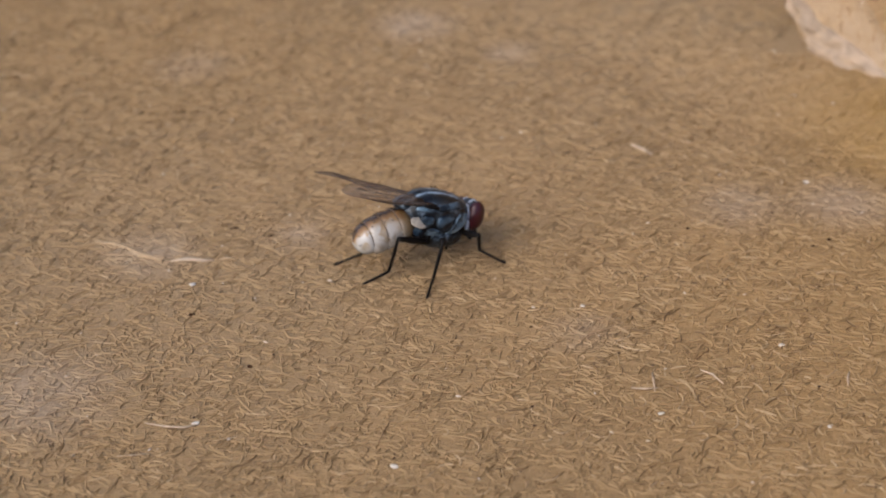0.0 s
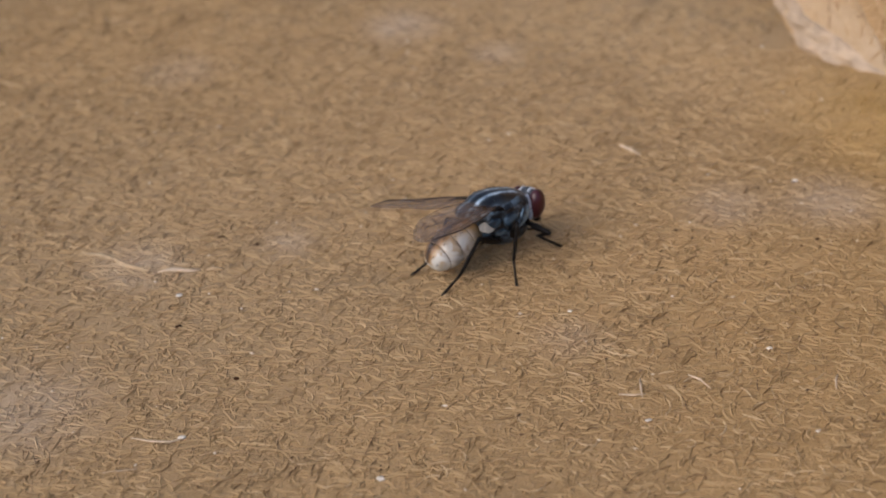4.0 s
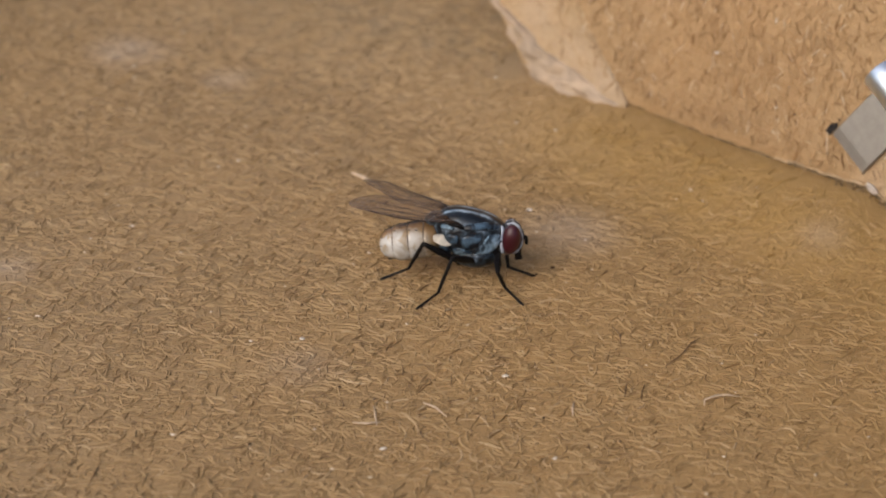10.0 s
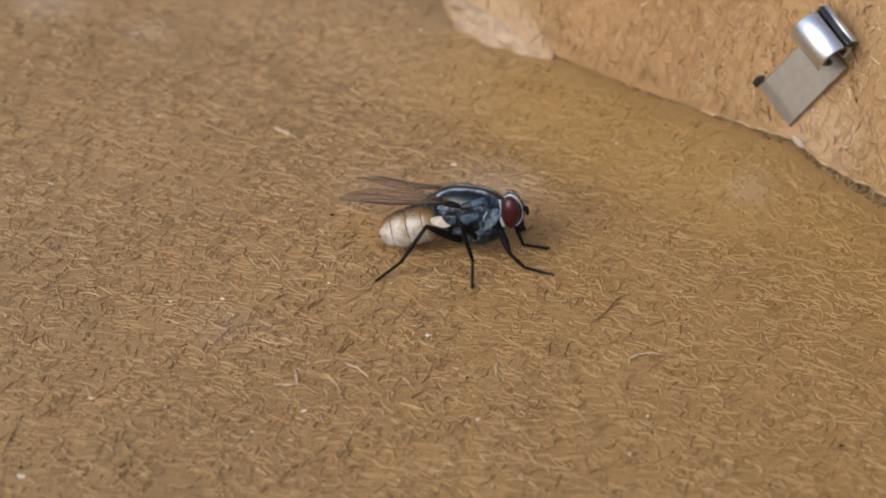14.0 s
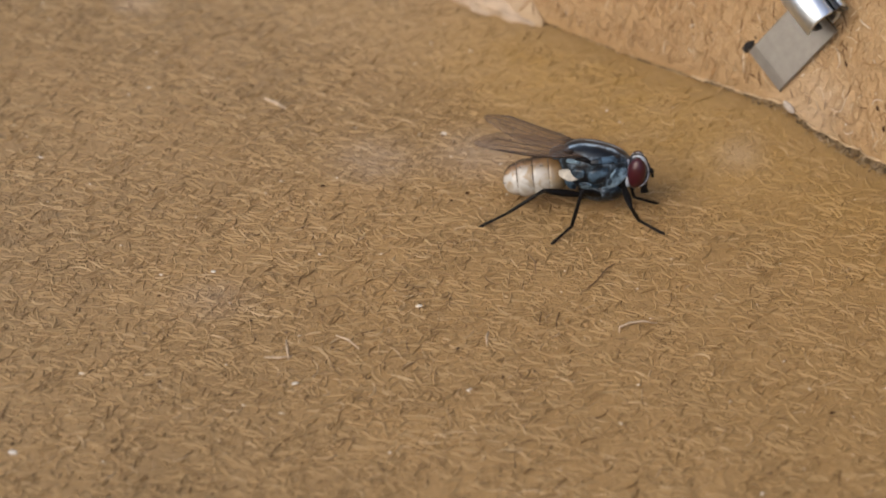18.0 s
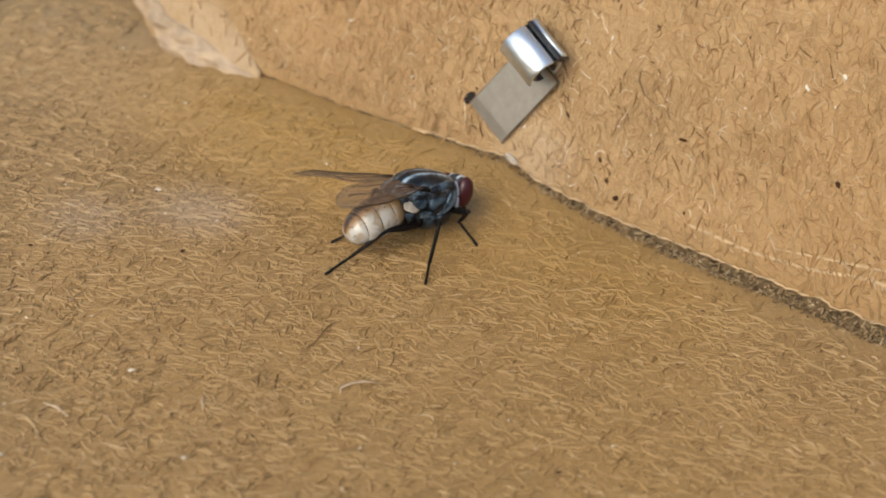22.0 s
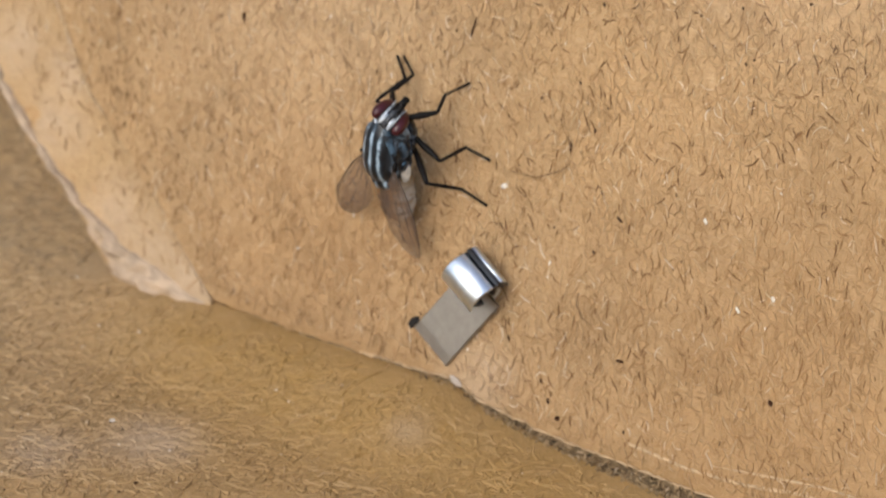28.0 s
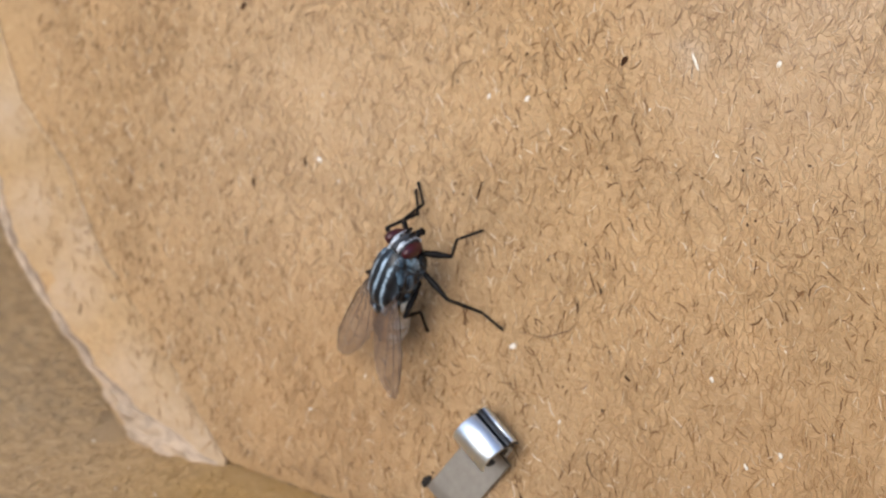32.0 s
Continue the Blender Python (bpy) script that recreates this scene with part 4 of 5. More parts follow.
def build_fly():
    fly = thing("house_fly", "grey striped house fly with red eyes and tan abdomen", "fly")
    part("thorax", blob(TH_SIZE, TH_AT, (0, TH_TILT, 0), 48, 32, thorax_shape), THORAX, fly, "dark grey thorax with pale stripes")
    part("scutellum", blob((0.50, 0.62, 0.32), (-1.32, 0, 4.0), (0, -14, 0), 20, 12), THORAX, fly)
    belly = part("abdomen", abdomen_segment(0.0, 0.27), ABDOMEN, fly, "tan yellowish segmented abdomen")
    for t0, t1 in ((0.255, 0.52), (0.505, 0.77), (0.755, 1.0)):
        part("segment", abdomen_segment(t0, t1), ABDOMEN, belly)
    for t in (0.262, 0.512, 0.762):
        r = lerp_table(AB_WIDE, t) * 0.985
        bm = tube([(-t * AB_LONG, r * 0.985 * math.cos(a), r * (0.865 if math.sin(a) > 0 else 0.945) * math.sin(a) - 0.15 * t * t)
                   for a in [math.pi * k / 18 - 0.35 for k in range(23)]], [0.01] + [0.026] * 21 + [0.01], 6)
        part("joint", bm, JOINT, belly, "dark line between two abdomen rings")
    head = part("head", blob((0.50, 0.78, 0.82), (2.32, 0, 2.98), (0, 10, 0), 28, 20), HEADM, fly, "dark head with silvery face")
    for s in (1, -1):
        part("eye", blob((0.44, 0.37, 0.74), (2.37, 0.52 * s, 3.02), (-8 * s, 12, 16 * s), 28, 20), EYE, head, "large red-brown compound eye")
        bm = bmesh.new()
        add_bm(bm, tube([(2.40 + 0.52 * math.cos(a), (0.36 - 0.06 * math.cos(a)) * s, 3.0 + 0.68 * math.sin(a)) for a in [radians(k) for k in range(-100, 80, 15)]],
                        [0.012] + [0.036] * 10 + [0.012], 8))
        part("orbit", bm, SILVER, head, "silvery white band beside the eye")
        bm = tube([(1.99 - 0.06 * math.cos(a), (0.28 + 0.23 * math.cos(a)) * s, 3.0 + 0.62 * math.sin(a)) for a in [radians(k) for k in range(-80, 85, 10)]],
                  [0.04] + [0.105] * 15 + [0.04], 8)
        part("orbit", bm, POSTORBIT, head, "silvery band behind the eye")
        part("antenna", tube([(2.95, 0.12 * s, 3.05), (3.08, 0.13 * s, 2.95), (3.10, 0.14 * s, 2.68)], [0.06, 0.09, 0.07], 8), LEG, head)
        for outline, pale in SIDE_PLATES:
            part("side_plate", side_plate(outline, s), PLATE_PALE if pale else PLATE, fly, "silvery blue dusted side plate" if pale else "blue-grey side plate")
        part("calypter", blob((0.50, 0.07, 0.25), (-0.85, 0.92 * s, 3.16), (24 * s, 20, -10 * s), 20, 14, lambda c: c * (1 + 0.25 * noise.noise(c * 1.6))), CALYPTER, fly, "cream calypter under the wing root")
        part("wing_root", tube([(0.20, 0.96 * s, 3.70), (-0.15, 1.04 * s, 3.90), (-0.6, 1.04 * s, 3.96)], [0.08, 0.13, 0.07], 8), LEG, fly, "dark wing hinge")
        for k in "FMH":
            hx, hy, hz = COXA[k]
            part("coxa", tube([(hx * 0.8 - 0.05, hy * 0.7 * s, hz + 0.55), (hx * 0.9, hy * 0.95 * s, hz + 0.25), (hx, hy * s, hz - 0.06)], [0.20, 0.21, 0.13], 10), LEG, fly, "short dark hip of a leg")
    part("frons", blob((0.40, 0.17, 0.30), (2.52, 0, 3.46), (0, 30, 0), 18, 12), HEADM, head, "dark band between silvery orbits")
    for s in (1, -1):
        part("orbit", tube([(2.20, 0.26 * s, 3.66), (2.46, 0.24 * s, 3.70), (2.68, 0.21 * s, 3.55), (2.82, 0.20 * s, 3.34)], [0.06, 0.105, 0.115, 0.075], 8), SILVER, head, "silvery white band on the brow")
    part("proboscis", tube([(2.65, 0, 2.45), (2.70, 0, 2.15), (2.72, 0, 1.95)], [0.22, 0.16, 0.20], 10), LEG, head, "short dark proboscis")
    part("face", blob((0.20, 0.20, 0.50), (2.80, 0, 2.90), (0, 8, 0), 16, 12), HEADM, head, "dark grey face")
    part("breast", blob((1.15, 0.80, 0.62), (0.60, 0, 2.25), (0, 0, 0), 24, 16), THORAX, fly, "grey underside between the legs")
    spots = []
    rnd = random.Random(11)
    for _ in range(40):
        a, x = rnd.uniform(0.25, math.pi - 0.25), rnd.uniform(-0.8, 1.7)
        rx = math.sqrt(max(0.05, 1 - ((x - 0.30) / 1.75) ** 2))
        p = (x, 1.05 * rx * math.cos(a), 3.36 + 1.08 * rx * math.sin(a) - 0.17 * (x - 0.30))
        spots.append((p, (-0.5, math.cos(a) * 0.8, math.sin(a) * 0.9), rnd.uniform(0.2, 0.4)))
    part("bristles", bristles(spots, 1), BRISTLE, fly, "short black bristles")
    spots = []
    for _ in range(16):
        a, t = rnd.uniform(-0.4, math.pi + 0.4), rnd.uniform(0.3, 0.95)
        r = lerp_table(AB_WIDE, t)
        p = (-t * AB_LONG, 0.99 * r * math.cos(a), (0.88 if math.sin(a) > 0 else 0.95) * r * math.sin(a) - 0.15 * t * t)
        spots.append((p, (-0.9, math.cos(a) * 0.6, math.sin(a) * 0.6), rnd.uniform(0.14, 0.24)))
    part("bristles", bristles(spots, 2), BRISTLE, belly, "short black bristles on the rings")
    wings = []
    for s in (1, -1):
        w = part("wing", wing_bm(-s), WING, fly, "smoky translucent wing with dark veins")
        w.matrix_basis = wing_pose(s, 20)
        wings.append((w, s))
        for bm in vein_bm(-s):
            part("vein", bm, VEIN, w)
    legs = {}
    for s, sn in ((-1, "R"), (1, "L")):
        for k in "FMH":
            fem = part("leg", leg_along(FEMUR[k], 0.13, 0.18, 0.10, 14, 7), LEG, fly, "thin black bristly leg")
            tib = part("shin", leg_along(TIBIA[k], 0.08, 0.095, 0.08, 12, 8), LEG, fem)
            tar = part("tarsus", leg_along(TARSUS[k], 0.072, 0.07, 0.075, 6, 9, 5), LEG, fem)
            hip = Vector(COXA[k])
            hip.y *= s
            legs[sn + k] = (fem, tib, tar, hip, k, s)
    return fly, legs, head, wings, belly


fly, LEGS, HEAD, WINGS, BELLY = build_fly()


# ---- what moves ----
def bone(a, d, up):
    x = d.normalized()
    y = up.cross(x).normalized()
    return Matrix.Translation(a * MM) @ Matrix((x, y, x.cross(y))).transposed().to_4x4()


def step_poses(leg, foot, climbing=False):
    """Femur, shin and tarsus poses in the fly's space for a foot (mm)."""
    fem, tib, tar, hip, k, s = leg
    foot = Vector(foot)
    flat = Vector((foot.x - hip.x, foot.y - hip.y, 0))
    out = flat.normalized() if flat.length > 0.2 else Vector((0, s, 0))
    L1, L2, L3 = FEMUR[k], TIBIA[k], TARSUS[k]
    lift = 0.55
    ankle = foot - out * math.sqrt(L3 * L3 - lift * lift) * min(1.0, flat.length / (1.7 if k == "F" else 3.0)) + Vector((0, 0, 1))
    ankle.z = foot.z + math.sqrt(max(0.05, L3 ** 2 - (ankle - foot).to_2d().length_squared))
    reach = ankle - hip
    if reach.length > (L1 + L2) * 0.985:
        ankle = hip + reach.normalized() * (L1 + L2) * 0.985
        reach = ankle - hip
    dist = reach.length
    cosa = max(-1, min(1, (L1 ** 2 + dist ** 2 - L2 ** 2) / (2 * L1 * dist)))
    side = {"F": Vector((-0.1, s * 0.8, 0.35)), "M": Vector((-0.25, s, 0.6)) + out * 0.5, "H": Vector((-0.7, s * 0.8, 0.9)) + out * 0.5}[k]
    if climbing:
        side = Vector((0.0, s * 0.5, 1.0))
    axis = reach.cross(side)
    if axis.length < 1e-4:
        axis = Vector((1, 0, 0))
    d1 = Matrix.Rotation(math.acos(cosa), 3, axis.normalized()) @ reach.normalized()
    knee = hip + d1 * L1
    up2 = Vector((-1.0 if k == "H" else 1.0, s, 0.3))
    return bone(hip, d1, up2), bone(knee, ankle - knee, up2), bone(ankle, foot - ankle, up2)


def step(name, rows):
    """Key one leg by its foot's places (seconds, x, y, z) in the fly's space, in mm."""
    leg = LEGS[name]
    poses = [(t, step_poses(leg, (x, y, z), t > 26)) for t, x, y, z in rows]
    walk(leg[0], [(t, p[0]) for t, p in poses])
    walk(leg[1], [(t, p[0].inverted() @ p[1]) for t, p in poses])
    walk(leg[2], [(t, p[0].inverted() @ p[2]) for t, p in poses])


def head_turn(yaw, roll=0, nod=0):
    neck = Vector((1.85, 0, 3.0)) * MM
    return Matrix.Translation(neck + Vector((-0.20, 0, 0.05)) * MM) @ pose(0, 0, 0, roll, nod, yaw) @ Matrix.Translation(-neck)


def motions():
    flat = ((0.0, 17, 14, 15), (4.5, 20, 16, 12), (6.0, 24, 18, 14), (11.0, 23, 17, 14), (12.0, 28, 20, 12), (13.0, 18, 16, 8), (14.5, 20, 17, 12), (18.0, 26, 18, 13),
            (20.0, 28, 20, 10), (21.0, 18, 15, 10), (24.5, 18, 16, 9))
    for w, s in WINGS:
        rows = []
        for t, left, right, lift in flat:
            if s > 0:
                rows.append((t, wing_pose(s, left, lift, {12.0: -10, 13.0: 24, 18.0: 0, 20.0: -10}.get(t, 8))))
            else:
                less = {0.0: 2, 4.5: 8, 12.0: 6, 13.0: -11, 20.0: 10, 21.0: 6, 24.5: 6}.get(t, 1)
                rows.append((t, wing_pose(s, right, lift - less, -10 if t == 13.0 else 18)))
        climb = ((26.5, 16, -14), (27, 35, -14), (28, 37, -1), (29, 31, -3), (30, 15, 4), (31, 15, 8), (32, 12, 7)) if s > 0 else ((26.5, 14, 15), (27, 49, 14), (28, 13, -1), (29, 16, -1), (30, 26, 8), (31, 26, 11), (32, 26, 9))
        rows += [(t, wing_pose(s, a, lift)) for t, a, lift in climb]
        walk(w, rows)
    walk(HEAD, [(0.0, head_turn(14)), (2.5, head_turn(14)), (4.5, head_turn(12)), (6.0, head_turn(-4)), (9.0, head_turn(0)), (12.0, head_turn(16)), (13.0, head_turn(10)), (14.5, head_turn(2)),
                (18.0, head_turn(0)), (19.0, head_turn(8)), (20.0, head_turn(16)), (21.0, head_turn(14)), (24.5, head_turn(12)), (26.5, head_turn(-11, -14)), (27, head_turn(-33, -3)), (28, head_turn(-40, 14)), (29, head_turn(-37, 16)), (30, head_turn(-11, 4)), (31, head_turn(-7, 3)), (32, head_turn(-8, 4))])
    walk(BELLY, [(t, pose(-1.0 * MM, 0, 3.12 * MM, 0, -a, 0)) for t, a in ((0.0, 15), (4.5, 16), (5.5, 9), (8.0, 6), (12.0, 3), (16.5, 6), (19.5, 4), (20.5, 14), (24.5, 13), (26.5, 2), (28.0, -5), (32.0, 0))])
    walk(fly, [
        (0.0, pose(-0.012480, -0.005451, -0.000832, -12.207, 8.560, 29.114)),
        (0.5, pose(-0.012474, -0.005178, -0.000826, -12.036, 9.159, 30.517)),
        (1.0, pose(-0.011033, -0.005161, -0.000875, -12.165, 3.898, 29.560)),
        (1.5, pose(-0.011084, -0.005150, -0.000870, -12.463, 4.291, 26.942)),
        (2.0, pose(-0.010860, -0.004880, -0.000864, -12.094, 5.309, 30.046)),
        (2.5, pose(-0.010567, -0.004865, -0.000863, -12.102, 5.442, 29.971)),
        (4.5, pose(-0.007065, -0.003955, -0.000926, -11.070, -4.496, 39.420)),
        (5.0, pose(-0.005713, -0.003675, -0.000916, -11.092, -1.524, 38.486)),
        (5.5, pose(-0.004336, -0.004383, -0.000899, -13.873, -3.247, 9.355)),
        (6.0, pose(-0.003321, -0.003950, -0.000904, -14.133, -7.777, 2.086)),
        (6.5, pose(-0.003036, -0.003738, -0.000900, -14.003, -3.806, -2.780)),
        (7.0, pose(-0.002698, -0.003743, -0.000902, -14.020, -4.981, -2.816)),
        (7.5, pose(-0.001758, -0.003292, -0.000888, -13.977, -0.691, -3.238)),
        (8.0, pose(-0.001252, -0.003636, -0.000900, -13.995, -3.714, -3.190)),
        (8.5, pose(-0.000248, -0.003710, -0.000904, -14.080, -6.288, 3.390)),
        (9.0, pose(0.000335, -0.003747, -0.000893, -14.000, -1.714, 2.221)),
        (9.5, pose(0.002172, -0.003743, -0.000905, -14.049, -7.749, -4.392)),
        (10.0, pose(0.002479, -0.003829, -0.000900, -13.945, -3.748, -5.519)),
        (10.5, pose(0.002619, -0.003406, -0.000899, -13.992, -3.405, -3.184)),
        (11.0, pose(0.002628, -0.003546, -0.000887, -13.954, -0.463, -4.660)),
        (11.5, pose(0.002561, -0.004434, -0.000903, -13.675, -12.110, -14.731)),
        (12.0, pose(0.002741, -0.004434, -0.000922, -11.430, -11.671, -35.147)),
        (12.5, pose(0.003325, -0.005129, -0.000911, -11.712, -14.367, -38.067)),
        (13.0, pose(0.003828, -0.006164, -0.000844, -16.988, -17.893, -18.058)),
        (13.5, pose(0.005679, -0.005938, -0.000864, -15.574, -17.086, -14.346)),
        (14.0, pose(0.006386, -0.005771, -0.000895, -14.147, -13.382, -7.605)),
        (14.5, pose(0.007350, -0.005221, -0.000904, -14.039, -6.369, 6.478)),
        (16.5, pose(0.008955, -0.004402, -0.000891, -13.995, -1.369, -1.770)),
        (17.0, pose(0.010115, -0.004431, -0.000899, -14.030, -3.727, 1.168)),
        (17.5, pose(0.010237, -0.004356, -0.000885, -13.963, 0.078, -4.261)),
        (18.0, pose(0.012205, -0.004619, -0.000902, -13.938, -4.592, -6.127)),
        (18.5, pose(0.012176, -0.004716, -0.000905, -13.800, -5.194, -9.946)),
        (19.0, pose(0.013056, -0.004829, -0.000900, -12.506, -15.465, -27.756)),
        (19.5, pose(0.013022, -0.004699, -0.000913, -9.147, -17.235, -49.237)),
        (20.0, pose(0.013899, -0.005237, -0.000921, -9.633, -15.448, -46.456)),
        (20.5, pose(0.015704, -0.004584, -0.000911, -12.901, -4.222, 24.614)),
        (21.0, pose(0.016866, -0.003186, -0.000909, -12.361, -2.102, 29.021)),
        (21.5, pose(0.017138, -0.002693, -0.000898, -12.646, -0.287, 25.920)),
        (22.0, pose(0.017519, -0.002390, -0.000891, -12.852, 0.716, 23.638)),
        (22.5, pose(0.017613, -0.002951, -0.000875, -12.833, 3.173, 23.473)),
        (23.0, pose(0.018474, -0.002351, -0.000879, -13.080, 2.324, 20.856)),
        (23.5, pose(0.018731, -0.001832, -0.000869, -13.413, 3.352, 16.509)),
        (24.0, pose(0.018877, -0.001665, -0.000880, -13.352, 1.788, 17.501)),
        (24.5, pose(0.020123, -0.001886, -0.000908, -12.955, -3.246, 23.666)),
        (25.2, pose(0.020198, -0.000701, 0.001315, -16.073, -25.930, 44.421)),
        (25.8, pose(0.020480, 0.001528, 0.003355, -31.124, -45.371, 73.308)),
        (26.5, pose(0.021400, 0.005238, 0.005429, -105.427, -64.290, 151.045)),
        (27.0, pose(0.019711, 0.008396, 0.008527, -89.305, -74.884, 128.751)),
        (28.0, pose(0.021964, 0.007963, 0.013311, 175.591, -76.918, -141.874)),
        (29.0, pose(0.021967, 0.008140, 0.013473, 154.891, -79.217, -122.742)),
        (30.0, pose(0.022067, 0.008419, 0.014116, 111.613, -76.562, -81.361)),
        (31.0, pose(0.022132, 0.008508, 0.014259, 99.176, -76.714, -69.315)),
        (32.0, pose(0.022062, 0.008569, 0.014273, 99.662, -75.893, -69.755))
    ])
    step("LF", [(0, 2.78, 1.07, 1.52), (0.5, 2.67, 0.80, 1.35), (1, 2.56, 0.53, 1.19), (1.5, 2.67, 0.80, 1.29), (2, 2.78, 1.07, 1.38), (2.5, 2.89, 1.09, 1.29), (3, 2.99, 1.12, 1.20), (3.5, 3.10, 1.15, 1.10), (4, 3.21, 1.18, 1.01), (4.5, 3.31, 1.21, 0.92), (5, 3.31, 1.21, 1.08), (5.5, 3.47, 1.02, 0.86), (6, 3.62, 0.83, 0.64), (6.5, 3.23, 0.72, 0.74), (7, 2.83, 0.61, 0.83), (7.5, 2.80, 0.71, 0.89), (8, 2.76, 0.80, 0.94), (8.5, 2.73, 0.79, 0.99), (9, 2.71, 0.77, 1.03), (9.5, 2.98, 0.81, 0.97), (10, 3.25, 0.85, 0.92), (10.5, 3.11, 0.66, 0.96), (11, 2.98, 0.47, 1.01), (11.5, 3.36, 1.56, 0.86), (12, 3.74, 2.65, 0.71), (12.5, 3.53, 2.01, 0.47), (13, 3.33, 1.36, 0.22), (13.5, 3.35, 1.51, 0.38), (14, 3.37, 1.65, 0.54), (14.5, 3.35, 1.51, 0.60), (15, 3.33, 1.37, 0.66), (15.5, 3.31, 1.24, 0.73), (16, 3.29, 1.10, 0.79), (16.5, 3.27, 0.96, 0.85), (17, 3.25, 0.82, 0.92), (17.5, 3.20, 1.09, 0.96), (18, 3.15, 1.35, 1.01), (18.5, 3.27, 1.70, 0.73), (19, 3.39, 2.05, 0.45), (19.5, 3.19, 2.45, 0.53), (20, 2.98, 2.86, 0.62), (20.5, 2.99, 2.23, 1.31), (21, 2.99, 2.23, 1.82), (21.5, 2.81, 1.58, 1.82), (22, 2.64, 0.94, 1.81), (22.5, 2.46, 0.61, 1.68), (23, 2.27, 0.28, 1.56), (23.5, 2.46, 0.61, 1.85), (24, 2.64, 0.94, 2.14), (24.5, 2.76, 1.16, 1.73), (25, 2.88, 1.38, 1.31), (25.5, 3.00, 1.60, 0.90), (26.5, 3.17, 1.79, -0.82), (27, 4.51, 2.68, -0.45), (28, 2.24, 2.93, -0.81), (29, 3.77, 3.28, -1.41), (30, 2.79, 3.39, -0.68), (31, 2.56, 3.36, -0.36), (32, 2.55, 3.35, -0.41)])
    step("LM", [(0, 1.35, 0.77, 1.23), (0.5, 0.96, 1.25, 1.27), (1, 0.57, 1.74, 1.31), (1.5, 0.57, 1.74, 1.31), (2, 0.57, 1.74, 1.31), (2.5, 0.57, 1.74, 1.30), (3, 0.57, 1.74, 1.28), (3.5, 0.57, 1.74, 1.27), (4, 0.57, 1.74, 1.25), (4.5, 0.57, 1.74, 1.24), (5, 0.57, 1.74, 1.26), (5.5, 0.57, 1.74, 1.28), (6, 0.57, 1.74, 1.30), (6.5, 0.57, 1.74, 1.31), (7, 0.57, 1.74, 1.32), (7.5, 0.57, 1.74, 1.32), (8, 0.57, 1.74, 1.32), (8.5, 0.57, 1.74, 1.33), (9, 0.57, 1.74, 1.34), (9.5, 0.57, 1.74, 1.33), (10, 0.57, 1.74, 1.32), (10.5, 0.57, 1.74, 1.33), (11, 0.57, 1.74, 1.34), (11.5, 0.57, 1.74, 1.27), (12, 0.57, 1.74, 1.19), (12.5, 0.57, 1.74, 1.23), (13, 0.57, 1.74, 1.26), (13.5, 0.57, 1.74, 1.25), (14, 0.57, 1.74, 1.25), (14.5, 0.57, 1.74, 1.26), (15, 0.57, 1.74, 1.27), (15.5, 0.57, 1.74, 1.28), (16, 0.57, 1.74, 1.30), (16.5, 0.57, 1.74, 1.31), (17, 0.57, 1.74, 1.32), (17.5, 0.57, 1.74, 1.32), (18, 0.57, 1.74, 1.32), (18.5, 0.57, 1.74, 1.25), (19, 0.57, 1.74, 1.18), (19.5, 0.57, 1.74, 1.14), (20, 0.57, 1.74, 1.10), (20.5, 0.57, 1.74, 1.29), (21, 0.57, 1.74, 1.30), (21.5, 0.57, 1.74, 1.40), (22, 0.57, 1.74, 1.50), (22.5, 0.57, 1.74, 1.61), (23, 0.57, 1.74, 1.72), (23.5, 0.57, 1.74, 1.86), (24, 0.57, 1.74, 1.99), (24.5, 0.32, 2.06, 1.63), (25, 0.06, 2.38, 1.26), (25.5, -0.20, 2.70, 0.90), (26.5, 2.20, 3.26, -0.11), (27, 2.20, 3.26, 0.03), (28, 2.20, 3.26, -0.70), (29, 2.20, 3.26, -0.51), (30, 2.20, 3.26, -0.41), (31, 2.20, 3.26, -0.22), (32, 2.20, 3.26, -0.26)])
